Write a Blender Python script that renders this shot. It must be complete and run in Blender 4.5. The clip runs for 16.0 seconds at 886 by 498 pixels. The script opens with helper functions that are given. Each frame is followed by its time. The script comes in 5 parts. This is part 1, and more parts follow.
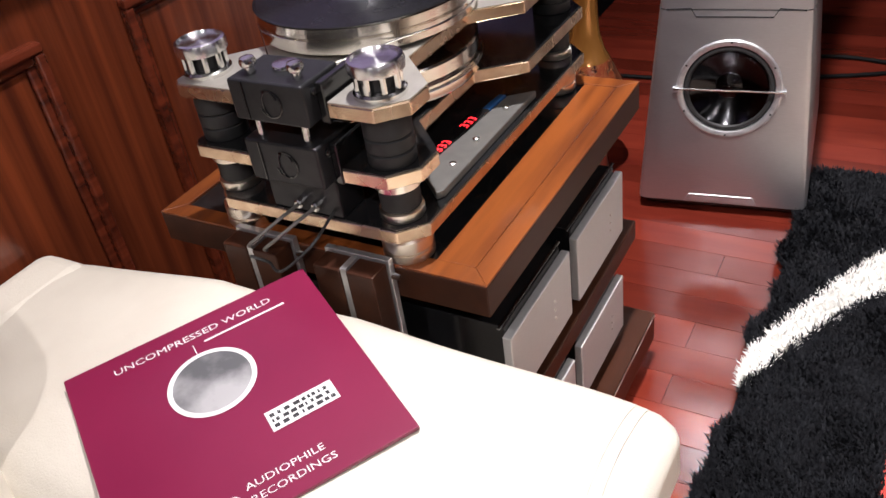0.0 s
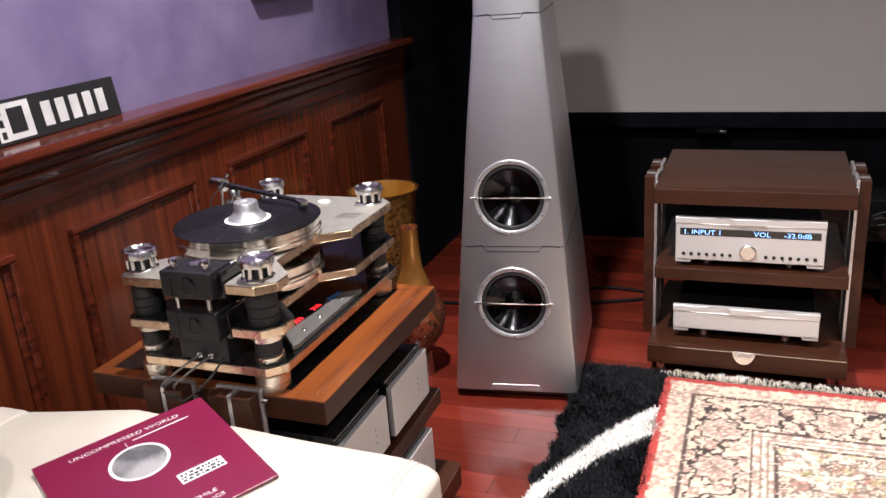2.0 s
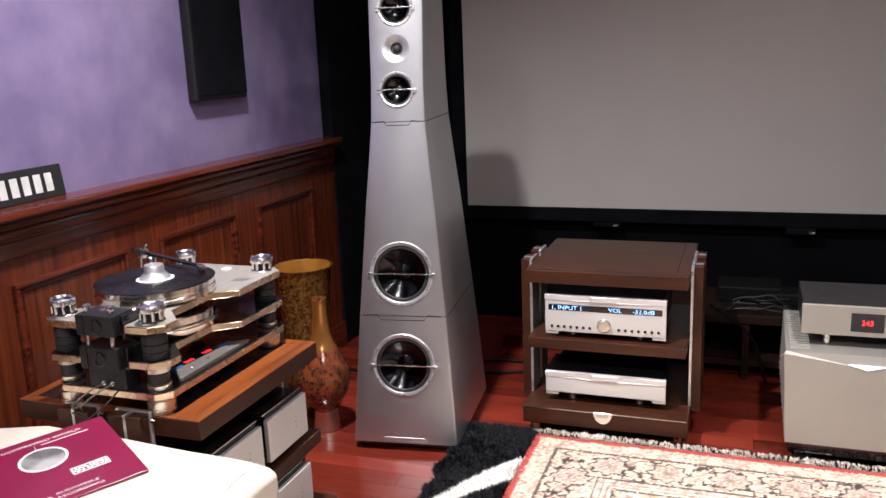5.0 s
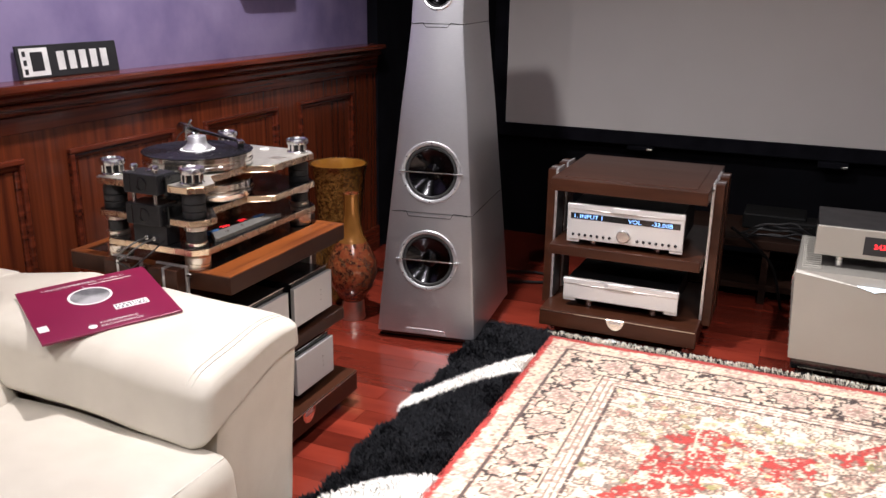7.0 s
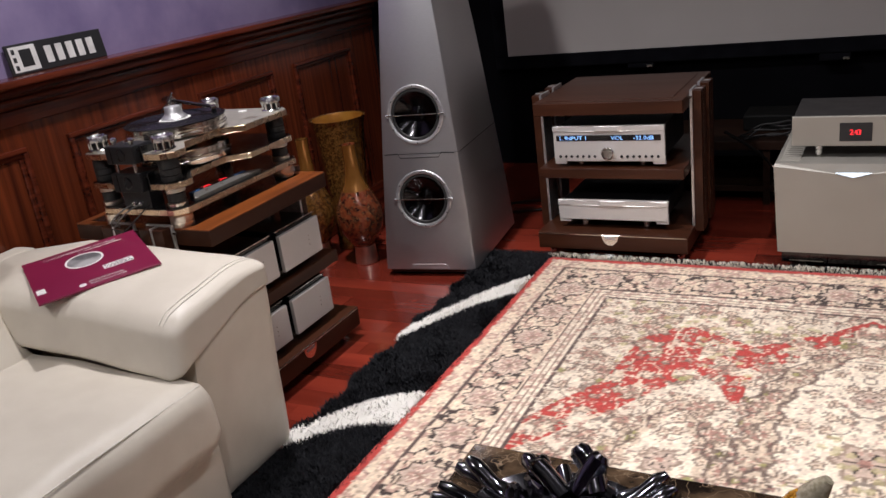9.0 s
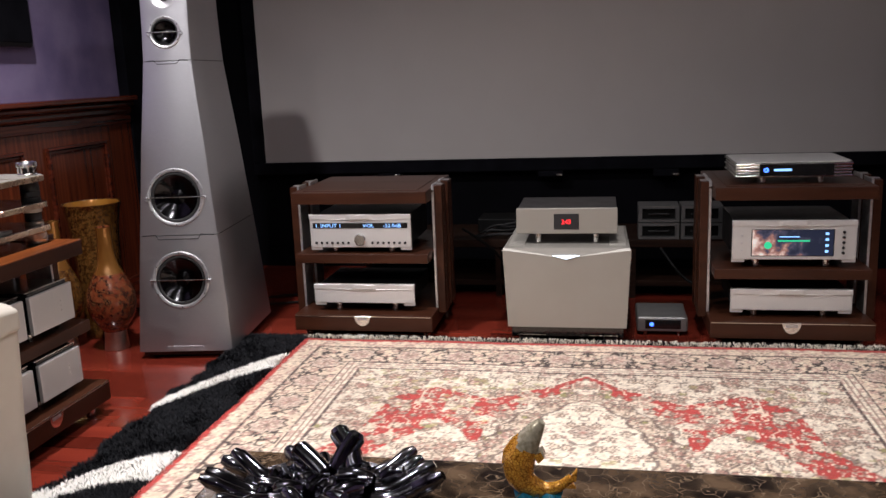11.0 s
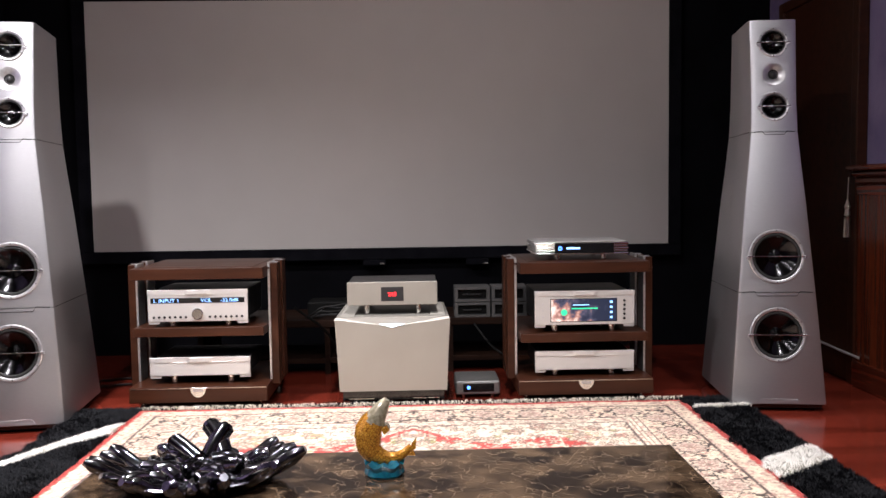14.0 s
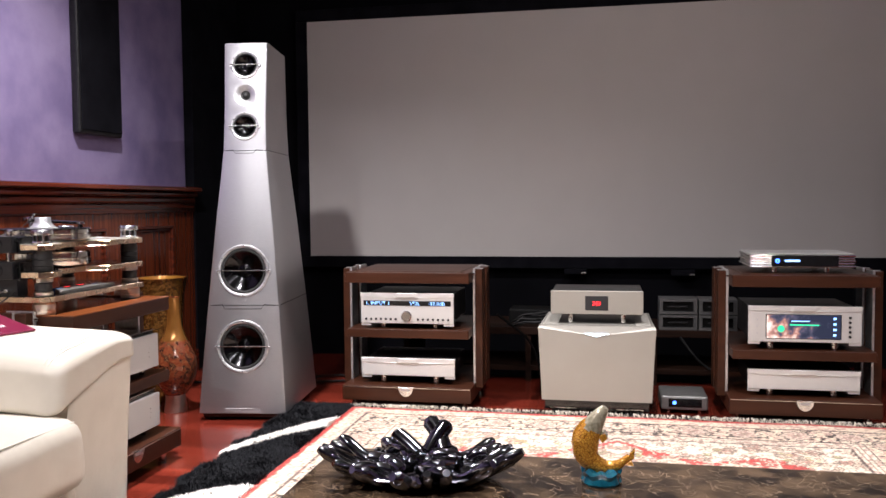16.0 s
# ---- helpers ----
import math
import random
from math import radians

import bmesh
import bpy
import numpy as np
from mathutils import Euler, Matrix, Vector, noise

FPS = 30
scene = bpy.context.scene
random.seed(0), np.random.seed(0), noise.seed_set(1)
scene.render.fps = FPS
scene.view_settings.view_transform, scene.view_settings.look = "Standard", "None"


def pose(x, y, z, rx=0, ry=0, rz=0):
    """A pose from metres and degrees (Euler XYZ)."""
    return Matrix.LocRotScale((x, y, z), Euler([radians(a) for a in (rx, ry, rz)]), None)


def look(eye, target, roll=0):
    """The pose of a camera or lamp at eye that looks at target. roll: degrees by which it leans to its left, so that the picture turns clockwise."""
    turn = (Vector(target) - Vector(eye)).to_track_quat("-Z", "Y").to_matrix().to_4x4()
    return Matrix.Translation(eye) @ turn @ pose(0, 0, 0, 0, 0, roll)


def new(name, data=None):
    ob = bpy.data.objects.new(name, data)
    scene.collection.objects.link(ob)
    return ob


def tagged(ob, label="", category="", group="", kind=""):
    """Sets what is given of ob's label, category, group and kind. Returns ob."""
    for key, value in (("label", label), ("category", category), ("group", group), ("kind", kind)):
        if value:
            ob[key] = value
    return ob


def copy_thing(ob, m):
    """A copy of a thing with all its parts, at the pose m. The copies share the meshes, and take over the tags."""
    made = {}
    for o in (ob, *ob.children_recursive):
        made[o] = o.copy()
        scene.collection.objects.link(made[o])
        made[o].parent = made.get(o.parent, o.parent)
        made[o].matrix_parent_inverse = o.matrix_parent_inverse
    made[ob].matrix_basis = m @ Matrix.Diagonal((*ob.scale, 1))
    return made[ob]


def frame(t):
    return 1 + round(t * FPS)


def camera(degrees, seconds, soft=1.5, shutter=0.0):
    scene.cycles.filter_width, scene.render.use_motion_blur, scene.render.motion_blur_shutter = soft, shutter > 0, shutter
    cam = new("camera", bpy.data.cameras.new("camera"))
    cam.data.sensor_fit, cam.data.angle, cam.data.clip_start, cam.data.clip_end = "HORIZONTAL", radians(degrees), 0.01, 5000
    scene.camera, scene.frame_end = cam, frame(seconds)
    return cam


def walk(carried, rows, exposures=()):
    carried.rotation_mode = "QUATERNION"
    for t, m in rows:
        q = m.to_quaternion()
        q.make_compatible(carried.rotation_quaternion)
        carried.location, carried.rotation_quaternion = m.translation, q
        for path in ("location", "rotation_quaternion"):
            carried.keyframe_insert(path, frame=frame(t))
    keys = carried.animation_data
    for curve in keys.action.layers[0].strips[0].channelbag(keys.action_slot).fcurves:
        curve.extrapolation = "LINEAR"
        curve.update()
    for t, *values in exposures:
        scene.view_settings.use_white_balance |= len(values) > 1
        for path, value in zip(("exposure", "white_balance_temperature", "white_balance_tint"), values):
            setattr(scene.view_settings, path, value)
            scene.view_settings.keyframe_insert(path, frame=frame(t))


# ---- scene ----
import mathutils.bvhtree
cam = camera(55.4, 16.0)
PATH = [
    (0, (-0.017, 0.339, 1.287), (-0.926, 1.698, 0.135), -9.0),
    (0.5, (0.022, 0.184, 1.332), (-0.783, 1.726, 0.345), -6.9),
    (1, (0.082, 0.004, 1.376), (-0.604, 1.676, 0.518), -5.8),
    (1.5, (0.179, -0.087, 1.417), (-0.474, 1.654, 0.682), -5.2),
    (2, (0.321, -0.195, 1.433), (-0.373, 1.562, 0.776), -4.1),
    (2.5, (0.418, -0.292, 1.459), (-0.32, 1.472, 0.872), -4.0),
    (3, (0.469, -0.371, 1.465), (-0.23, 1.428, 0.94), -3.1),
    (3.5, (0.523, -0.465, 1.484), (-0.126, 1.365, 1.007), -2.1),
    (4, (0.586, -0.51, 1.501), (-0.061, 1.333, 1.069), -2.8),
    (4.2, (0.63, -0.502, 1.506), (-0.025, 1.34, 1.085), -2.8),
    (6.3, (0.896, -0.607, 1.409), (0.174, 1.168, 0.837), -1.1),
    (6.5, (0.894, -0.618, 1.403), (0.153, 1.144, 0.814), -1.0),
    (7, (0.908, -0.661, 1.375), (0.153, 1.095, 0.787), 0.8),
    (7.5, (0.949, -0.691, 1.335), (-0.03, 0.961, 0.773), 1.5),
    (8, (1.134, -0.71, 1.321), (-0.043, 0.797, 0.735), -1.3),
    (8.5, (1.225, -0.699, 1.339), (0.053, 0.788, 0.696), -6.3),
    (9, (1.296, -0.672, 1.348), (0.375, 0.965, 0.661), -7.7),
    (9.5, (1.297, -0.699, 1.333), (0.625, 1.061, 0.662), -4.9),
    (9.7, (1.3, -0.723, 1.331), (0.68, 1.064, 0.68), -3.8),
    (11.8, (1.391, -1.104, 1.078), (1.175, 0.86, 0.769), -2.8),
    (12, (1.395, -1.143, 1.076), (1.225, 0.827, 0.777), -2.7),
    (12.5, (1.393, -1.258, 1.071), (1.3, 0.725, 0.832), -2.6),
    (13, (1.373, -1.329, 1.059), (1.301, 0.664, 0.9), -2.8),
    (13.5, (1.37, -1.344, 1.025), (1.361, 0.651, 0.882), -2.8),
    (14, (1.317, -1.347, 1.0), (1.377, 0.648, 0.865), -0.8),
    (14.5, (1.268, -1.351, 0.988), (1.32, 0.645, 0.889), 0.7),
    (15, (1.258, -1.346, 0.987), (1.067, 0.644, 0.924), 0.1),
    (15.5, (1.254, -1.371, 0.993), (0.949, 0.604, 0.915), 0.2),
    (16, (1.255, -1.367, 0.993), (0.867, 0.592, 0.886), -0.5),
]
EXPOSURES = [(0.0, -0.15), (0.5, -0.33), (1.0, -0.35), (1.5, -0.35), (2.0, -0.15), (3.0, -0.05), (4.0, 0.0), (6.5, -0.05), (7.0, -0.15), (7.5, -0.32), (8.0, -0.45),
             (8.5, -0.62), (9.0, -0.88), (9.5, -0.95), (12.0, -0.26), (12.5, -0.10), (13.0, 0.06), (14.0, 0.18), (16.0, 0.2)]
walk(cam, [(t, look(eye, target, roll)) for t, eye, target, roll in PATH], EXPOSURES)

# ---------- light ----------
world = bpy.data.worlds.new("room_dark")
world.use_nodes = True
world.node_tree.nodes["Background"].inputs[0].default_value = (0.02, 0.02, 0.03, 1)
world.node_tree.nodes["Background"].inputs[1].default_value = 0.05
scene.world = world
CEIL = 2.88


def downlight_lamp(x, y, watts, tx, ty, angle=150, blend=1.0):
    d = bpy.data.lights.new("downlight", "SPOT")
    d.energy, d.spot_size, d.spot_blend, d.shadow_soft_size = watts, radians(angle), blend, 0.045
    d.color = (1.0, 0.95, 0.98)
    ob = new("downlight_lamp", d)
    ob.matrix_world = look((x, y, CEIL - 0.03), (tx, ty, 0))
    return ob


# each fitting throws a wide spill and most a narrower beam
FITTINGS = [(-0.386, 1.35), (1.34, 1.25), (3.07, 1.15), (-0.35, -0.90), (1.34, -0.90), (3.07, -0.90)]
LAMPS = [(0, 255, -0.10, 1.65, 124, 0.85), (0, 260, 0.08, 1.80, 70, 1.0), (1, 40, 1.55, 1.95, 178, 0.4), (1, 270, 1.25, 1.42, 78, 1.0), (2, 45, 2.65, 1.75, 84, 1.0), (2, 120, 2.60, 1.60, 66, 1.0),
         (3, 135, -0.35, 0.1, 130, 1.0), (4, 140, 1.25, 0.5, 124, 1.0), (5, 20, 2.75, 0.5, 130, 1.0)]
for k, watts, tx, ty, angle, blend in LAMPS:
    downlight_lamp(*FITTINGS[k], watts, tx, ty, angle, blend)


# ---------- materials ----------
def mat(name, color, rough=0.5, metal=0.0, color2=None, scale=20.0, stretch=(1, 1, 1), bump=0.0, bump_scale=None,
        detail=6.0, coat=0.0, contrast=(0.35, 0.65), rough_var=0.08, space="Object", rand=0.0, aniso=0.0, sheen=0.0, spec=0.5):
    m = bpy.data.materials.new(name)
    m.use_nodes = True
    nt = m.node_tree
    b = nt.nodes["Principled BSDF"]
    b.inputs["Roughness"].default_value = rough
    b.inputs["Metallic"].default_value = metal
    b.inputs["Specular IOR Level"].default_value = spec
    b.inputs["Coat Weight"].default_value = coat
    b.inputs["Coat Roughness"].default_value = 0.12
    b.inputs["Sheen Weight"].default_value = sheen
    b.inputs["Anisotropic"].default_value = aniso
    tc = nt.nodes.new("ShaderNodeTexCoord")
    mp = nt.nodes.new("ShaderNodeMapping")
    mp.inputs["Scale"].default_value = stretch
    nt.links.new(tc.outputs[space], mp.inputs["Vector"])
    vec = mp.outputs["Vector"]
    if rand:
        oi = nt.nodes.new("ShaderNodeObjectInfo")
        ad = nt.nodes.new("ShaderNodeVectorMath")
        ad.operation = "MULTIPLY_ADD"
        nt.links.new(oi.outputs["Random"], ad.inputs[0])
        ad.inputs[1].default_value = (37.0, 91.0, 53.0)
        nt.links.new(vec, ad.inputs[2])
        vec = ad.outputs[0]
    nz = nt.nodes.new("ShaderNodeTexNoise")
    nz.inputs["Scale"].default_value = scale
    nz.inputs["Detail"].default_value = detail
    nt.links.new(vec, nz.inputs["Vector"])
    ramp = nt.nodes.new("ShaderNodeValToRGB")
    ramp.color_ramp.elements[0].position, ramp.color_ramp.elements[1].position = contrast
    c2 = color2 or tuple(c * 0.8 for c in color)
    ramp.color_ramp.elements[0].color, ramp.color_ramp.elements[1].color = (*c2, 1), (*color, 1)
    nt.links.new(nz.outputs["Fac"], ramp.inputs["Fac"])
    out = ramp.outputs["Color"]
    if rand:
        hs = nt.nodes.new("ShaderNodeHueSaturation")
        mr = nt.nodes.new("ShaderNodeMapRange")
        mr.inputs["To Min"].default_value, mr.inputs["To Max"].default_value = 1 - rand, 1 + rand
        nt.links.new(oi.outputs["Random"], mr.inputs["Value"])
        nt.links.new(mr.outputs["Result"], hs.inputs["Value"])
        nt.links.new(out, hs.inputs["Color"])
        out = hs.outputs["Color"]
    nt.links.new(out, b.inputs["Base Color"])
    rr = nt.nodes.new("ShaderNodeMapRange")
    rr.inputs["To Min"].default_value, rr.inputs["To Max"].default_value = max(rough - rough_var, 0.02), rough + rough_var
    n2 = nt.nodes.new("ShaderNodeTexNoise")
    n2.inputs["Scale"].default_value = scale * 0.23
    n2.inputs["Detail"].default_value = 4
    nt.links.new(vec, n2.inputs["Vector"])
    nt.links.new(n2.outputs["Fac"], rr.inputs["Value"])
    nt.links.new(rr.outputs["Result"], b.inputs["Roughness"])
    if bump:
        bp = nt.nodes.new("ShaderNodeBump")
        bp.inputs["Strength"].default_value = bump
        bp.inputs["Distance"].default_value = 0.002
        n3 = nt.nodes.new("ShaderNodeTexNoise")
        n3.inputs["Scale"].default_value = bump_scale or scale * 2
        n3.inputs["Detail"].default_value = 5
        nt.links.new(vec, n3.inputs["Vector"])
        nt.links.new(n3.outputs["Fac"], bp.inputs["Height"])
        nt.links.new(bp.outputs["Normal"], b.inputs["Normal"])
    return m


def glow(name, color, strength):
    m = bpy.data.materials.new(name)
    m.use_nodes = True
    b = m.node_tree.nodes["Principled BSDF"]
    b.inputs["Base Color"].default_value = (0.01, 0.01, 0.01, 1)
    b.inputs["Emission Color"].default_value = (*color, 1)
    b.inputs["Emission Strength"].default_value = strength
    return m


M_alu = mat("brushed_aluminium", (0.62, 0.62, 0.64), 0.41, 0.94, (0.58, 0.58, 0.60), 60, (1, 1, 14), 0.05, 240, aniso=0.3)
M_alu_fine = mat("silver_faceplate", (0.70, 0.69, 0.67), 0.42, 0.45, (0.66, 0.65, 0.63), 90, (1, 1, 8), 0.03, 300)
M_alu_warm = mat("bead_blasted_aluminium", (0.38, 0.365, 0.325), 0.5, 0.45, (0.36, 0.345, 0.305), 5, bump=0.012, bump_scale=900)
M_spun = mat("spun_silver", (0.85, 0.84, 0.83), 0.24, 1.0, (0.8, 0.79, 0.78), 40, rough_var=0.03)
M_panel = mat("dark_grey_panel", (0.20, 0.195, 0.18), 0.42, 0.6, (0.17, 0.165, 0.155), 40)
M_chrome = mat("chrome", (0.86, 0.85, 0.82), 0.20, 1.0, scale=8, rough_var=0.05)
M_platter = mat("turned_silver_platter", (0.80, 0.76, 0.70), 0.17, 1.0, (0.70, 0.66, 0.60), 30, rough_var=0.04)
M_ring = mat("satin_metal_ring", (0.74, 0.74, 0.75), 0.36, 0.85, scale=60)
M_champ = mat("champagne_metal", (0.90, 0.82, 0.72), 0.30, 1.0, (0.80, 0.72, 0.62), 40)
M_copper = mat("copper_edge", (0.84, 0.65, 0.47), 0.27, 1.0, (0.70, 0.50, 0.34), 50)
M_plate = mat("grey_anodised_plate", (0.58, 0.55, 0.49), 0.36, 0.7, (0.50, 0.47, 0.42), 40, bump=0.03, bump_scale=300)
M_black = mat("black_lacquer", (0.012, 0.012, 0.013), 0.16, 0.0, (0.008, 0.008, 0.008), 10, coat=0.4)
M_blackmetal = mat("black_anodised", (0.030, 0.030, 0.032), 0.38, 0.5, (0.022, 0.022, 0.024), 60, bump=0.04, bump_scale=500)
M_rubber = mat("black_rubber", (0.018, 0.018, 0.018), 0.6, 0.0, scale=60)
M_cone = mat("black_cone_metal", (0.040, 0.040, 0.042), 0.20, 1.0, (0.032, 0.032, 0.034), 30, rough_var=0.02, aniso=0.85)
for m in (M_cone, M_spun, M_platter):
    # turned grooves run round the axis
    tn = m.node_tree.nodes.new("ShaderNodeTangent")
    tn.direction_type, tn.axis = "RADIAL", "Z"
    bs = m.node_tree.nodes["Principled BSDF"]
    bs.inputs["Anisotropic"].default_value = 0.85
    bs.inputs["Anisotropic Rotation"].default_value = 0.25
    m.node_tree.links.new(tn.outputs["Tangent"], bs.inputs["Tangent"])
M_vinyl = mat("black_vinyl", (0.006, 0.006, 0.007), 0.26, 0.0, scale=30)
M_blackwall = mat("black_wall_paint", (0.004, 0.004, 0.006), 0.8, 0.0, (0.002, 0.002, 0.003), 3, spec=0.08)
M_ceil = mat("grey_lilac_ceiling_paint", (0.085, 0.08, 0.082), 0.8, 0.0, (0.07, 0.067, 0.07), 3)
M_fabric = mat("black_fabric", (0.007, 0.007, 0.010), 0.9, 0.0, (0.003, 0.003, 0.005), 8, bump=0.2, bump_scale=800, spec=0.1)
M_screen = mat("grey_projection_screen", (0.57, 0.54, 0.515), 0.85, 0.0, (0.555, 0.525, 0.50), 4, bump=0.03, bump_scale=1500)
M_purple = mat("lilac_plaster", (0.29, 0.235, 0.40), 0.7, 0.0, (0.185, 0.145, 0.285), 4.5, bump=0.2, bump_scale=18, contrast=(0.32, 0.66), spec=0.3)
M_mahog = mat("mahogany_panel", (0.195, 0.041, 0.014), 0.24, 0.0, (0.056, 0.012, 0.006), 6, (7, 7, 0.22), 0.04, 60, coat=0.4, contrast=(0.28, 0.74), detail=8.0)
M_mahog_h = mat("mahogany_rail", (0.150, 0.028, 0.012), 0.24, 0.0, (0.050, 0.010, 0.005), 7, (8, 0.30, 8), 0.04, 60, coat=0.4)
M_walnut = mat("dark_walnut", (0.060, 0.020, 0.0095), 0.36, 0.0, (0.028, 0.0095, 0.005), 6, (0.5, 4, 4), 0.02, 90, spec=0.25, contrast=(0.25, 0.75))
# red walnut lightened to the tone of lit top faces; M_walnut serves the darker sides
M_walnut_lit = mat("lit_red_walnut", (0.205, 0.056, 0.012), 0.32, 0.0, (0.085, 0.020, 0.006), 5, (0.6, 7, 7), 0.02, 90, coat=0.25, contrast=(0.30, 0.62), detail=8.0)
M_floor = mat("jarrah_boards", (0.205, 0.030, 0.016), 0.17, 0.0, (0.118, 0.015, 0.009), 4, (0.6, 3.5, 3.5), 0.02, 80, coat=0.12, rand=0.34, spec=0.45, contrast=(0.25, 0.75))
M_leather = mat("cream_leather", (0.66, 0.61, 0.52), 0.36, 0.0, (0.61, 0.56, 0.475), 9, bump=0.35, bump_scale=420)
nt = M_leather.node_tree
bp1 = [n for n in nt.nodes if n.bl_idname == "ShaderNodeBump"][0]
bp2 = nt.nodes.new("ShaderNodeBump")
bp2.inputs["Strength"].default_value, bp2.inputs["Distance"].default_value = 0.35, 0.012
fold = nt.nodes.new("ShaderNodeTexNoise")
fold.inputs["Scale"].default_value, fold.inputs["Detail"].default_value, fold.inputs["Distortion"].default_value = 7.0, 3.0, 0.6
nt.links.new([n for n in nt.nodes if n.bl_idname == "ShaderNodeTexCoord"][0].outputs["Object"], fold.inputs["Vector"])
nt.links.new(fold.outputs["Fac"], bp2.inputs["Height"])
nt.links.new(bp2.outputs["Normal"], bp1.inputs["Normal"])
M_stitch = mat("cream_thread", (0.80, 0.77, 0.68), 0.7, scale=80)
M_sleeve = mat("maroon_sleeve", (0.20, 0.012, 0.050), 0.30, 0.0, (0.18, 0.010, 0.045), 6, coat=0.2)
M_white = mat("white_print", (0.80, 0.79, 0.77), 0.5, scale=20)
M_paper = mat("white_sticker", (0.78, 0.77, 0.75), 0.6, scale=120)
M_dark = mat("dark_print", (0.02, 0.02, 0.022), 0.5, scale=20)
M_shagb = mat("black_shag", (0.008, 0.009, 0.012), 0.75, 0.0, (0.004, 0.004, 0.006), 30, spec=0.3)
M_shagw = mat("white_shag", (0.80, 0.78, 0.73), 0.85, 0.0, (0.74, 0.72, 0.66), 30)
M_fringe = mat("cream_fringe", (0.78, 0.73, 0.64), 0.9, 0.0, (0.5, 0.45, 0.36), 60)
M_pewter = mat("dark_pewter_glaze", (0.34, 0.34, 0.37), 0.12, 1.0, (0.12, 0.12, 0.14), 25, rough_var=0.03)
M_head_glaze = mat("grey_gold_glaze", (0.60, 0.54, 0.40), 0.2, 0.3, (0.34, 0.30, 0.20), 120, coat=0.5)
M_teal = mat("turquoise_glaze", (0.010, 0.16, 0.22), 0.2, 0.0, (0.005, 0.08, 0.13), 60, coat=0.6)
M_led_blue = glow("blue_led", (0.05, 0.15, 1.0), 6)
M_led_red = glow("red_digits", (1.0, 0.02, 0.03), 5)
M_txt_blue = glow("pale_blue_digits", (0.25, 0.50, 1.0), 3.2)
M_glowwhite = glow("white_chevron_light", (0.75, 0.85, 1.0), 3.5)
M_green = glow("green_indicator", (0.03, 0.75, 0.35), 1.4)
M_lampglass = glow("lamp_lens", (1.0, 0.95, 0.92), 60)
# grey of the stacked bench boxes, with the shade on them mixed into the colour
M_dim = mat("shade_dimmed_grey_metal", (0.16, 0.16, 0.16), 0.5, 0.6, (0.13, 0.13, 0.13), 30)
M_deepblack = mat("matt_black_plastic", (0.006, 0.006, 0.006), 0.6, 0.0, scale=30, spec=0.15)


def two_tone(name, a, b, c, scale, rough=0.3, metal=0.0, coat=0.0, lo=0.42, hi=0.55, warp=0.18, thin=0.05):
    """Base a, with b in blotches and c in thin crackle lines."""
    m = mat(name, a, rough, metal, b, scale, contrast=(lo, hi), coat=coat)
    nt = m.node_tree
    bs = nt.nodes["Principled BSDF"]
    old = bs.inputs["Base Color"].links[0].from_socket
    tc = [n for n in nt.nodes if n.bl_idname == "ShaderNodeTexCoord"][0]
    nz = nt.nodes.new("ShaderNodeTexNoise")
    nz.inputs["Scale"].default_value = scale * 0.6
    nz.inputs["Detail"].default_value = 3
    mixv = nt.nodes.new("ShaderNodeMixRGB")
    mixv.inputs[0].default_value = warp
    nt.links.new(tc.outputs["Object"], nz.inputs["Vector"])
    nt.links.new(tc.outputs["Object"], mixv.inputs[1])
    nt.links.new(nz.outputs["Color"], mixv.inputs[2])
    vo = nt.nodes.new("ShaderNodeTexVoronoi")
    vo.feature = "DISTANCE_TO_EDGE"
    vo.inputs["Scale"].default_value = scale * 0.9
    nt.links.new(mixv.outputs[0], vo.inputs["Vector"])
    rp = nt.nodes.new("ShaderNodeValToRGB")
    rp.color_ramp.elements[0].position, rp.color_ramp.elements[1].position = thin * 0.25, thin
    rp.color_ramp.elements[0].color, rp.color_ramp.elements[1].color = (1, 1, 1, 1), (0, 0, 0, 1)
    nt.links.new(vo.outputs["Distance"], rp.inputs["Fac"])
    mx = nt.nodes.new("ShaderNodeMixRGB")
    mx.inputs[2].default_value = (*c, 1)
    nt.links.new(rp.outputs["Color"], mx.inputs[0])
    nt.links.new(old, mx.inputs[1])
    nt.links.new(mx.outputs[0], bs.inputs["Base Color"])
    return m


M_marble = two_tone("brown_emperador_marble", (0.125, 0.080, 0.047), (0.012, 0.008, 0.006), (0.20, 0.14, 0.09), 14, 0.10, coat=0.2, warp=0.45, thin=0.020, lo=0.40, hi=0.66)
M_gold_glaze = two_tone("gold_scale_glaze", (0.85, 0.43, 0.06), (0.72, 0.31, 0.04), (0.22, 0.075, 0.01), 190, 0.18, 0.30, 0.6, warp=0.0, thin=0.09)
M_goldglass = two_tone("gold_crackle_glass", (0.46, 0.22, 0.055), (0.20, 0.075, 0.018), (0.022, 0.010, 0.005), 62, 0.18, 0.5, 0.5, thin=0.17, warp=0.3)
M_goldneck = mat("gilded_neck_glass", (0.42, 0.19, 0.045), 0.16, 0.6, (0.26, 0.10, 0.02), 14, (1, 1, 0.4), coat=0.5)
M_goldin = mat("amber_glass", (0.52, 0.24, 0.04), 0.2, 0.4, (0.40, 0.16, 0.025), 20, coat=0.4)
M_redglass = two_tone("mottled_amber_red_glass", (0.17, 0.032, 0.012), (0.028, 0.006, 0.005), (0.42, 0.20, 0.08), 44, 0.14, 0.1, 0.6, thin=0.035, warp=0.3)


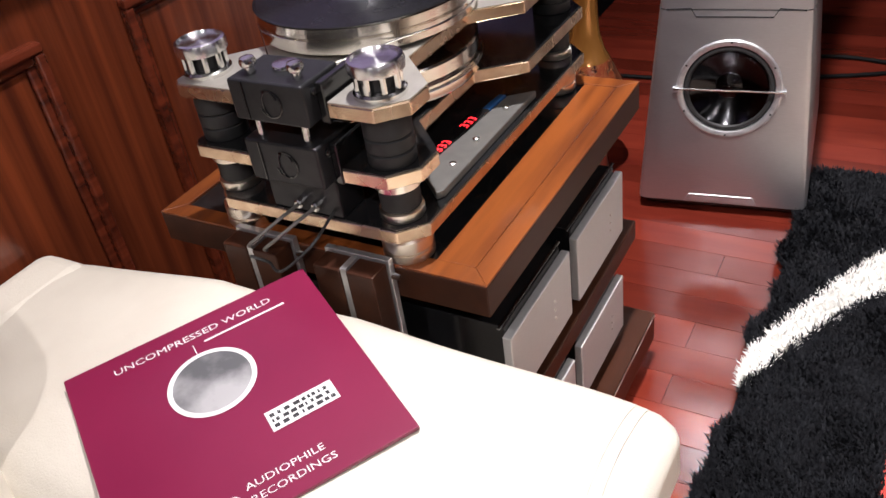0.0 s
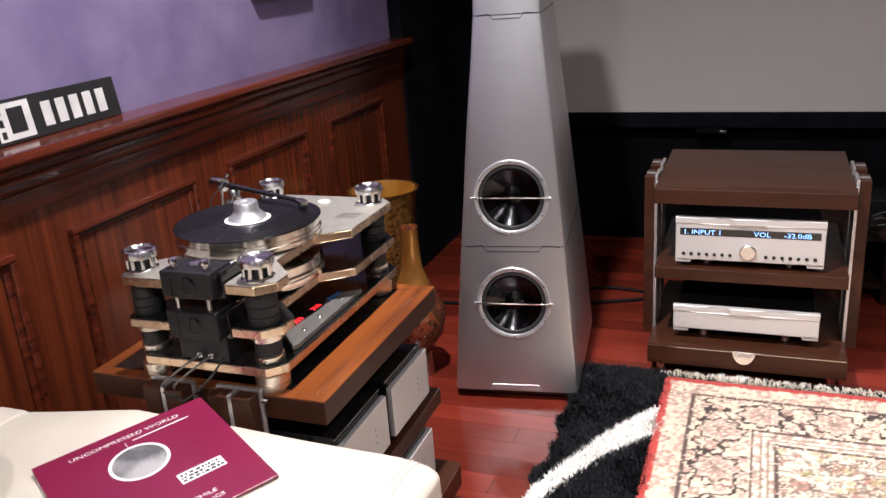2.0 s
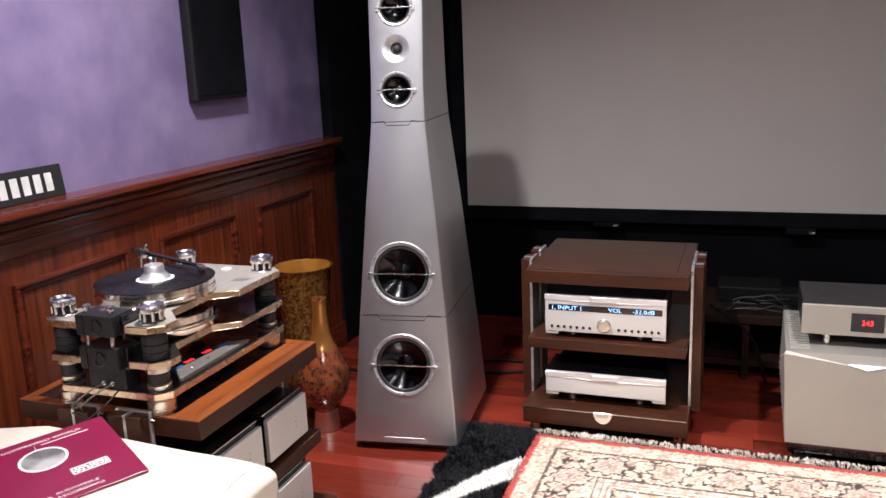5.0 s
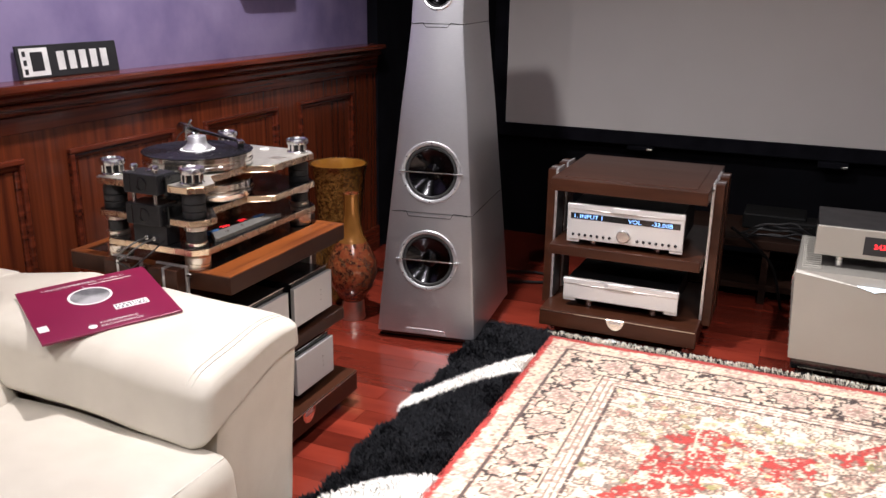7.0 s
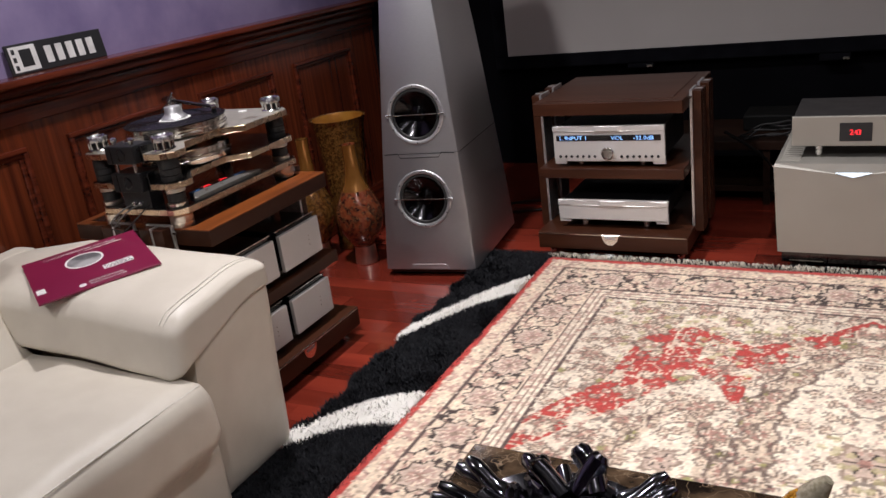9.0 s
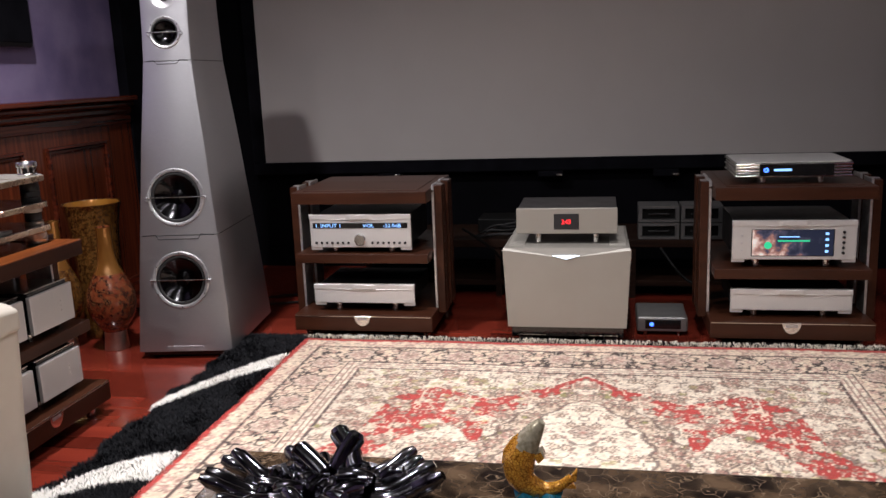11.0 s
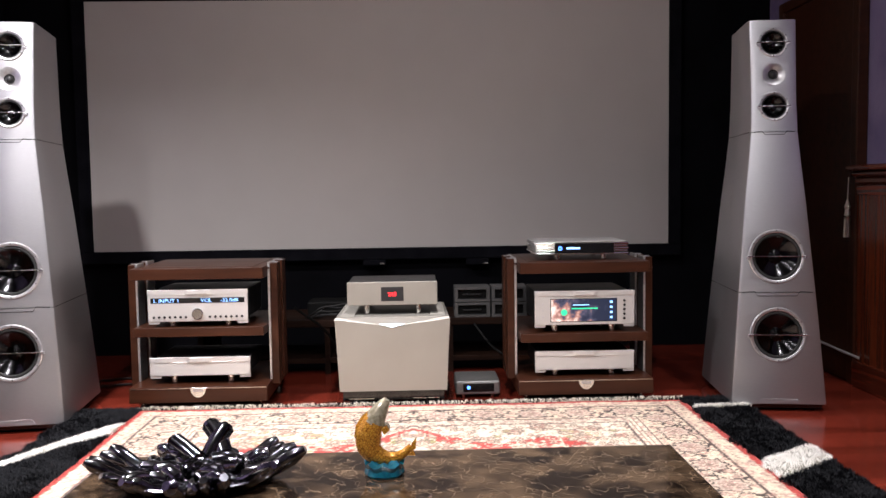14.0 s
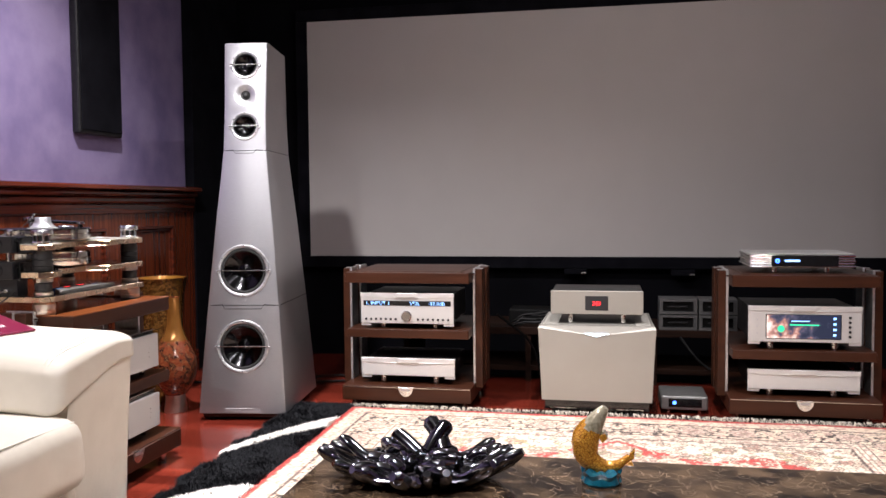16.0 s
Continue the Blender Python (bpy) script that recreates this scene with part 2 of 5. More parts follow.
# ---------- mesh helpers ----------
def mesh_of(bm, name, smooth=False):
    bmesh.ops.recalc_face_normals(bm, faces=bm.faces[:])
    me = bpy.data.meshes.new(name)
    bm.to_mesh(me)
    bm.free()
    if smooth:
        for p in me.polygons:
            p.use_smooth = True
        me.set_sharp_from_angle(angle=radians(38))
    return me


def part(name, bm, material, parent, label="", m=None, smooth=False):
    ob = new(name, mesh_of(bm, name, smooth))
    ob.data.materials.append(material)
    ob.parent = parent
    if m is not None:
        ob.matrix_local = m
    if label:
        ob["label"] = label
    return ob


def empty(name, m, label, category, group="", kind=""):
    ob = new(name)
    ob.empty_display_size = 0.05
    ob.matrix_world = m
    return tagged(ob, label, category, group, kind)


def solo(name, bm, material, label, category, m=None, smooth=False, kind="", group=""):
    ob = new(name, mesh_of(bm, name, smooth))
    ob.data.materials.append(material)
    if m is not None:
        ob.matrix_world = m
    return tagged(ob, label, category, group, kind)


def box(x0, x1, y0, y1, z0, z1, bev=0.0, seg=2, bm=None):
    """A box, its edges bevelled, added to bm."""
    tmp = bmesh.new()
    bmesh.ops.create_cube(tmp, size=1)
    for v in tmp.verts:
        v.co = Vector(((x0 + x1) / 2 + v.co.x * (x1 - x0), (y0 + y1) / 2 + v.co.y * (y1 - y0), (z0 + z1) / 2 + v.co.z * (z1 - z0)))
    if bev:
        bmesh.ops.bevel(tmp, geom=tmp.edges[:], offset=bev, segments=seg, affect="EDGES", profile=0.5)
    return join(bm, tmp)


def join(bm, tmp):
    if bm is None:
        return tmp
    me = bpy.data.meshes.new("tmp")
    tmp.to_mesh(me)
    tmp.free()
    bm.from_mesh(me)
    bpy.data.meshes.remove(me)
    return bm


def lathe(profile, n=32, bm=None, cx=0.0, cy=0.0, cap=True):
    """Turns (radius, z) rows round the z axis."""
    tmp = bmesh.new()
    rings = []
    for r, z in profile:
        rings.append([tmp.verts.new((cx + r * math.cos(2 * math.pi * k / n), cy + r * math.sin(2 * math.pi * k / n), z)) for k in range(n)])
    for a, b in zip(rings, rings[1:]):
        for k in range(n):
            tmp.faces.new((a[k], a[(k + 1) % n], b[(k + 1) % n], b[k]))
    if cap:
        tmp.faces.new(rings[0][::-1])
        tmp.faces.new(rings[-1])
    return join(bm, tmp)


def prism(outline, z0, z1, bev=0.0, bm=None):
    """A plate of the outline (x, y), from z0 up to z1."""
    tmp = bmesh.new()
    lo = [tmp.verts.new((x, y, z0)) for x, y in outline]
    hi = [tmp.verts.new((x, y, z1)) for x, y in outline]
    n = len(outline)
    tmp.faces.new(lo[::-1])
    tmp.faces.new(hi)
    for k in range(n):
        tmp.faces.new((lo[k], lo[(k + 1) % n], hi[(k + 1) % n], hi[k]))
    if bev:
        bmesh.ops.bevel(tmp, geom=tmp.edges[:], offset=bev, segments=1, affect="EDGES")
    return join(bm, tmp)


def tube(points, r, n=10, bm=None, radii=None):
    """A round bar along points."""
    tmp = bmesh.new()
    pts = [Vector(p) for p in points]
    rings = []
    up = Vector((0.123, 0.31, 0.94)).normalized()
    for i, p in enumerate(pts):
        d = (pts[min(i + 1, len(pts) - 1)] - pts[max(i - 1, 0)]).normalized()
        a = d.cross(up)
        if a.length < 1e-3:
            a = d.cross(Vector((1, 0, 0)))
        a.normalize()
        b = d.cross(a)
        rr = radii[i] if radii else r
        rings.append([tmp.verts.new(p + rr * (math.cos(2 * math.pi * k / n) * a + math.sin(2 * math.pi * k / n) * b)) for k in range(n)])
    for ra, rb in zip(rings, rings[1:]):
        for k in range(n):
            tmp.faces.new((ra[k], ra[(k + 1) % n], rb[(k + 1) % n], rb[k]))
    tmp.faces.new(rings[0][::-1])
    tmp.faces.new(rings[-1])
    return join(bm, tmp)


def smooth_path(points, steps=8):
    """Catmull-Rom through the points."""
    p = [Vector(q) for q in points]
    p = [2 * p[0] - p[1]] + p + [2 * p[-1] - p[-2]]
    out = []
    for i in range(1, len(p) - 2):
        for s in range(steps):
            t = s / steps
            out.append(0.5 * (2 * p[i] + (p[i + 1] - p[i - 1]) * t + (2 * p[i - 1] - 5 * p[i] + 4 * p[i + 1] - p[i + 2]) * t * t
                              + (3 * p[i] - p[i - 1] - 3 * p[i + 1] + p[i + 2]) * t ** 3))
    out.append(p[-2])
    return out


def pillow(x0, x1, y0, y1, z0, z1, n=(14, 14, 8), power=6.0, puff=0.0, wrinkle=0.0, seed=0.0, shape=None, bm=None):
    """A stuffed block: a box with rounded corners, its faces puffed out and wrinkled. shape(p) may bend it."""
    tmp = bmesh.new()
    bmesh.ops.create_cube(tmp, size=2)
    bmesh.ops.subdivide_edges(tmp, edges=tmp.edges[:], cuts=n[0], use_grid_fill=True)
    c = Vector(((x0 + x1) / 2, (y0 + y1) / 2, (z0 + z1) / 2))
    h = Vector(((x1 - x0) / 2, (y1 - y0) / 2, (z1 - z0) / 2))
    small = min(h)
    for v in tmp.verts:
        q = v.co.copy()
        size = Vector([a * b for a, b in zip(q, h)])
        r = small * min(1.0, 2.0 / power) * 1.2
        inner = Vector([max(-b + r, min(b - r, a)) for a, b in zip(size, h)])
        d = size - inner
        if d.length > 1e-6:
            size = inner + d.normalized() * r
        f = [1 - abs(a) ** 3 for a in q]
        size.z += puff * f[0] * f[1] * (1 if q.z > 0 else -0.3)
        if wrinkle:
            size += wrinkle * noise.noise_vector(Vector((size.x * 5 + seed, size.y * 5, size.z * 5))) * (0.4 + 0.6 * max(f))
        p = size + c
        v.co = shape(p) if shape else p
    return join(bm, tmp)


def letters(text, size, extrude=0.0, align="LEFT"):
    """The mesh of a text in the built-in font, lying in the xy plane."""
    cu = bpy.data.curves.new("text", "FONT")
    cu.body, cu.size, cu.extrude, cu.align_x = text, size, extrude, align
    cu.resolution_u = 2
    ob = bpy.data.objects.new("text", cu)
    scene.collection.objects.link(ob)
    dg = bpy.context.evaluated_depsgraph_get()
    me = bpy.data.meshes.new_from_object(ob.evaluated_get(dg))
    bpy.data.objects.remove(ob)
    bpy.data.curves.remove(cu)
    return me


def writing(name, text, size, material, parent, m, align="LEFT", sx=1.0, label=""):
    ob = new(name, letters(text, size, 0.0, align))
    ob.data.materials.clear()
    ob.data.materials.append(material)
    ob.parent = parent
    ob.matrix_local = m @ Matrix.Diagonal((sx, 1, 1, 1))
    if label:
        ob["label"] = label
    return ob


FRONT = pose(0, 0, 0, 90, 0, 0)     # turns the xy plane to face -y

# ---------- the room ----------
XL, XR, YF, YB = -1.25, 3.55, 3.97, -3.4


def structure(name, bm, material, label="", category="", smooth=False):
    return solo(name, bm, material, label, category, kind="structure", smooth=smooth)


structure("wall_west", box(XL - 0.12, XL, YB, YF + 0.12, 0, CEIL), M_purple, "lilac plaster wall above wooden panelling", "wall")
structure("wall_east", box(XR, XR + 0.12, YB, YF + 0.12, 0, CEIL), M_purple, "lilac plaster wall in shade above wooden panelling", "wall")
structure("wall_north", box(XL, XR, YF, YF + 0.12, 0, CEIL), M_blackwall, "matt black wall behind the screen", "wall")
structure("wall_south", box(XL, XR, YB - 0.12, YB, 0, CEIL), M_purple, "plain lilac wall", "wall")
structure("ceiling", box(XL - 0.12, XR + 0.12, YB - 0.12, YF + 0.12, CEIL, CEIL + 0.1), M_ceil, "grey-lilac painted ceiling", "ceiling")


def panelling(name, side, y0, y1, starts, width):
    """Wooden wainscot on a side wall: backing, cap rail, mouldings, framed panels. side 1: west, -1: east."""
    x = XL if side == 1 else XR
    s = side
    ob = empty(name, pose(x, 0, 0), "glossy red mahogany wainscot with framed panels and a cap rail", "panelling", kind="structure")

    def bx(a, b, *r, **k):
        return box(min(s * a, s * b), max(s * a, s * b), *r, **k)
    part("backing", bx(0, 0.048, y0, y1, 0, 0.9545), M_mahog, ob)
    part("cap_rail", bx(0, 0.115, y0, y1, 1.075, 1.102, bev=0.008), M_mahog_h, ob)
    part("cornice_moulding", bx(0, 0.088, y0, y1, 1.0455, 1.0745, bev=0.010), M_mahog_h, ob)
    part("cove_moulding", bx(0, 0.070, y0, y1, 1.0065, 1.045, bev=0.012), M_mahog_h, ob)
    part("frieze_moulding", bx(0, 0.056, y0, y1, 0.955, 1.006, bev=0.004), M_mahog_h, ob)
    bm = bx(0, 0.066, y0, y1, 0, 0.13, bev=0.006)
    part("skirting", bm, M_mahog_h, ob)
    for a in starts:
        b, z0, z1 = a + width, 0.22, 0.885
        t = 0.032
        bm = None
        for q in (0, 1):
            e0, e1 = (0.046, 0.066) if q == 0 else (0.046, 0.056)
            i = 0.0 if q == 0 else 0.016
            k = 0.018
            bm = bx(e0, e1, a + i, b - i, z1 - i - k, z1 - i, bev=0.004, bm=bm)
            bx(e0, e1, a + i, b - i, z0 + i, z0 + i + k, bev=0.004, bm=bm)
            bx(e0, e1, a + i, a + i + k, z0 + i + k, z1 - i - k, bev=0.004, bm=bm)
            bx(e0, e1, b - i - k, b - i, z0 + i + k, z1 - i - k, bev=0.004, bm=bm)
        part("panel_moulding", bm, M_mahog_h, ob)
        part("panel", bx(0.046, 0.053, a + t + 0.004, b - t - 0.004, z0 + t + 0.004, z1 - t - 0.004, bev=0.003), M_mahog, ob)
    return ob


panelling("wainscot_west", 1, YB, 3.32, [1.262 + 0.655 * k for k in range(-6, 3)], 0.485)
panelling("wainscot_east", -1, YB, 2.78, [1.262 + 0.655 * k for k in range(-6, 2)], 0.485)
structure("acoustic_panel_west", box(XL + 0.001, XL + 0.06, 3.322, YF - 0.002, 0, CEIL - 0.002), M_fabric, "black fabric panel in the corner", "wall panel")

door = empty("door_1", pose(XR, 3.24, 0), "dark brown wooden door, closed, in a side wall", "door", kind="structure")
part("door_leaf", box(-0.045, -0.003, -0.40, 0.40, 0.01, 2.02, bev=0.004), M_walnut, door)
for a, b in ((-0.46, -0.402), (0.402, 0.46)):
    part("jamb", box(-0.06, -0.003, a, b, 0, 2.08, bev=0.006), M_walnut, door)
part("head", box(-0.06, -0.003, -0.402, 0.402, 2.022, 2.08, bev=0.006), M_walnut, door)
tassel = empty("key_tassel", pose(3.472, 2.82, 0.745), "dull gold tassel hanging by a cord", "tassel")
part("skirt", lathe([(0.018, 0), (0.014, 0.09), (0.016, 0.10)], 12), M_champ, tassel)
part("knot", lathe([(0.003, 0.10), (0.015, 0.11), (0.011, 0.14), (0.016, 0.15), (0.010, 0.17), (0.003, 0.19)], 12), M_champ, tassel)
part("cord", tube([(0, 0, 0.185), (0.004, 0, 0.30)], 0.002, 6), M_champ, tassel)

# projection screen
scr = empty("projection_screen", pose(1.108, 3.9, 0), "large grey projection screen in a black frame", "screen")
part("screen_surface", box(-1.783, 1.783, 0, 0.012, 0.659, 2.176), M_screen, scr)
for nm, r in (("frame_bottom", (-1.86, 1.86, -0.012, 0.03, 0.585, 0.658)), ("frame_top", (-1.86, 1.86, -0.012, 0.03, 2.177, 2.25)),
              ("frame_side", (-1.86, -1.784, -0.012, 0.03, 0.6585, 2.1765)), ("frame_side", (1.784, 1.86, -0.012, 0.03, 0.6585, 2.1765))):
    part(nm, box(*r, bev=0.006), M_fabric, scr)


for x, z in ((-1.03, 0.572), (-0.08, 0.562), (0.56, 0.556)):
    clip = part("frame_fitting", box(x - 0.05, x + 0.09, -0.030, 0.020, z - 0.010, 0.584, bev=0.006), M_fabric, scr)
    # small chrome piece added to stand for the glint on each fitting
    part("glint_tip", box(x + 0.055, x + 0.085, -0.034, -0.0305, z - 0.006, z + 0.006, bev=0.0015), M_chrome, clip)

# ---------- loudspeakers ----------
def lerp_rows(rows, z):
    for (a, u), (b, v) in zip(rows, rows[1:]):
        if z <= b:
            f = (z - a) / (b - a)
            return u + (v - u) * f
    return rows[-1][1]


HALF = [(0.0, 0.2100), (0.18, 0.1980), (0.36, 0.1850), (0.53, 0.1715), (0.72, 0.1550), (0.92, 0.1385), (1.10, 0.1200), (1.25, 0.1065), (1.40, 0.1030), (1.758, 0.1060)]
LEANS = 0.105


def speaker_front(z):
    return LEANS * (z - 0.035)


def speaker_ring(z):
    """Outline of the cabinet at the height z, counter-clockwise from the front left."""
    w, f = lerp_rows(HALF, z), speaker_front(z)
    back = 0.62 - 0.02 * z / 1.758
    wb = w + 0.018 - 0.030 * z / 1.758
    c = 0.022
    pts = [(-w + c * 0.75, f), (w - c * 0.75, f), (w - c * 0.25, f + c * 0.25), (w, f + c), (wb, back - 0.04), (wb - 0.03, back), (-wb + 0.03, back),
           (-wb, back - 0.04), (-w, f + c), (-w + c * 0.25, f + c * 0.25)]
    return [Vector((x, y, z)) for x, y in pts]


def speaker_module(z0, z1, steps):
    bm = bmesh.new()
    rings = []
    for k in range(steps + 1):
        rings.append([bm.verts.new(p) for p in speaker_ring(z0 + (z1 - z0) * k / steps)])
    n = len(rings[0])
    for a, b in zip(rings, rings[1:]):
        for k in range(n):
            bm.faces.new((a[k], a[(k + 1) % n], b[(k + 1) % n], b[k]))
    bm.faces.new(rings[0][::-1])
    bm.faces.new(rings[-1])
    return bm


def cut(bm, holes):
    """The mesh bm with round holes for drivers, rows of (height, radius)."""
    a = new("tmp_a", mesh_of(bm, "module"))
    cb = None
    for z, r in holes:
        t = lathe([(r, -0.05), (r, 0.05)], 56)
        t.transform(driver_pose(z))
        cb = join(cb, t)
    b = new("tmp_b", mesh_of(cb, "cutter"))
    md = a.modifiers.new("holes", "BOOLEAN")
    md.object, md.operation, md.solver = b, "DIFFERENCE", "EXACT"
    dg = bpy.context.evaluated_depsgraph_get()
    me = bpy.data.meshes.new_from_object(a.evaluated_get(dg))
    bpy.data.objects.remove(a)
    bpy.data.objects.remove(b)
    out = bmesh.new()
    out.from_mesh(me)
    bpy.data.meshes.remove(me)
    return out


def driver_pose(z):
    return pose(0, speaker_front(z), z, 90 - math.degrees(math.atan(LEANS)), 0, 0)


def seam_line(z, tab_half, drop):
    """Dark joint between two modules, with a tab that drops at the middle of the front."""
    w = lerp_rows(HALF, z) - 0.018
    pts = [(-w, z), (-tab_half - 0.012, z + 0.003), (-tab_half, z - drop), (tab_half, z - drop), (tab_half + 0.012, z + 0.003), (w, z)]
    bm = bmesh.new()
    t = 0.0016
    for (xa, za), (xb, zb) in zip(pts, pts[1:]):
        q = [bm.verts.new((x, speaker_front(zz) - 0.0012, zz)) for x, zz in ((xa, za - t), (xb, zb - t), (xb, zb + t), (xa, za + t))]
        r = bmesh.ops.extrude_face_region(bm, geom=[bm.faces.new(q)])
        bmesh.ops.translate(bm, verts=[v for v in r["geom"] if isinstance(v, bmesh.types.BMVert)], vec=(0, 0.004, 0))
    return bm


def driver(sp, z, r_out, r_cone, name, kind="cone"):
    at = driver_pose(z)
    if kind == "tweeter":
        t = part(name, lathe([(r_out, -0.004), (r_out, 0.0015), (r_out - 0.002, 0.0015), (0.036, -0.004), (0.022, -0.012), (0.015, -0.017)], 48, cap=False), M_ring, sp, "spun silver waveguide", at, smooth=True)
        part("dome", lathe([(0.0155, -0.017), (0.0135, -0.009), (0.008, -0.004), (0.001, -0.003)], 24), M_rubber, t, smooth=True)
        part("dome_rim", lathe([(0.0225, -0.0105), (0.0215, -0.0085), (0.0160, -0.0120)], 24, cap=False), M_rubber, t, smooth=True)
        return
    d = part(name, lathe([(r_cone, -0.0295), (r_cone, -0.004), (r_cone - 0.004, -0.006), (r_cone * 0.86, -0.003), (r_cone * 0.80, -0.010), (r_cone * 0.45, -0.026), (r_cone * 0.3, -0.029),
                          (r_cone * 0.28, -0.026), (r_cone * 0.15, -0.023), (0.001, -0.022)], 48, cap=False), M_cone, sp, "black metal cone", at, smooth=True)
    part("trim_ring", lathe([(r_cone - 0.001, -0.008), (r_cone, 0.003), (r_cone + 0.004, 0.005), (r_out - 0.003, 0.005), (r_out, 0.002), (r_out, -0.004)], 48, cap=False), M_ring, d, "bright metal ring", smooth=True)
    part("surround", lathe([(r_cone * 0.99, -0.004), (r_cone * 0.95, 0.0005), (r_cone * 0.90, 0.0005), (r_cone * 0.86, -0.004)], 48, cap=False), M_rubber, d, smooth=True)
    part("cross_bar", box(-r_out - 0.006, r_out + 0.006, -0.0022, 0.0022, 0.008, 0.012, bev=0.001), M_chrome, d)
    for s in (-1, 1):
        part("bar_clamp", box(s * (r_out + 0.001) - 0.008, s * (r_out + 0.001) + 0.008, -0.012, 0.003, 0.001, 0.009, bev=0.002), M_alu, d)
    for k in range(6):
        a = math.radians(30 + 60 * k)
        rr = (r_out + r_cone) / 2 + 0.001
        part("screw", lathe([(0.0025, 0.004), (0.0025, 0.0062), (0.0008, 0.0066)], 8, None, rr * math.cos(a), rr * math.sin(a)), M_blackmetal, d)


def loudspeaker(m):
    sp = empty("loudspeaker", m, "tall flared brushed aluminium floor-standing loudspeaker with black drivers", "loudspeaker", "pair of floor-standing loudspeakers")
    part("bass_module", cut(speaker_module(0.035, 0.5285, 10), [(0.341, 0.1075)]), M_alu, sp, smooth=True)
    part("middle_module", cut(speaker_module(0.5315, 1.2485, 16), [(0.690, 0.1075)]), M_alu, sp, smooth=True)
    part("head_module", cut(speaker_module(1.2515, 1.758, 8), [(1.365, 0.0565), (1.655, 0.0565), (1.512, 0.0515)]), M_alu, sp, smooth=True)
    w = 0.19
    part("plinth", box(-w, w, 0.02, 0.60, 0.012, 0.0345, bev=0.004), M_black, sp)
    for x, y in ((-0.15, 0.07), (0.15, 0.07), (0, 0.55)):
        part("foot", lathe([(0.022, 0.0), (0.022, 0.008), (0.016, 0.0125)], 16, None, x, y), M_blackmetal, sp)
    part("seam", seam_line(0.53, 0.085, 0.016), M_dark, sp)
    part("seam", seam_line(1.25, 0.042, 0.012), M_dark, sp)
    for z in (0.53, 1.25):
        ring = speaker_ring(z)
        for a, b in ((3, 4), (8, 7)):
            part("side_seam", tube([ring[a], ring[b]], 0.0016, 6), M_dark, sp)
    f = speaker_front(0.05)
    part("base_tab", prism([(-0.090, 0.0), (0.090, 0.0), (0.078, 0.022), (-0.078, 0.022)], 0, 0.003, 0.0006), M_alu, sp, m=pose(0, f - 0.001, 0.036, 82, 0, 0))
    driver(sp, 0.341, 0.122, 0.107, "woofer")
    driver(sp, 0.690, 0.122, 0.107, "woofer")
    driver(sp, 1.365, 0.066, 0.056, "midrange")
    driver(sp, 1.512, 0.052, 0.05, "tweeter", "tweeter")
    driver(sp, 1.655, 0.066, 0.056, "midrange")
    return sp


spk = loudspeaker(pose(-0.408, 2.225, 0, 0, 0, 8))
copy_thing(spk, pose(2.918, 2.315, 0, 0, 0, -8))


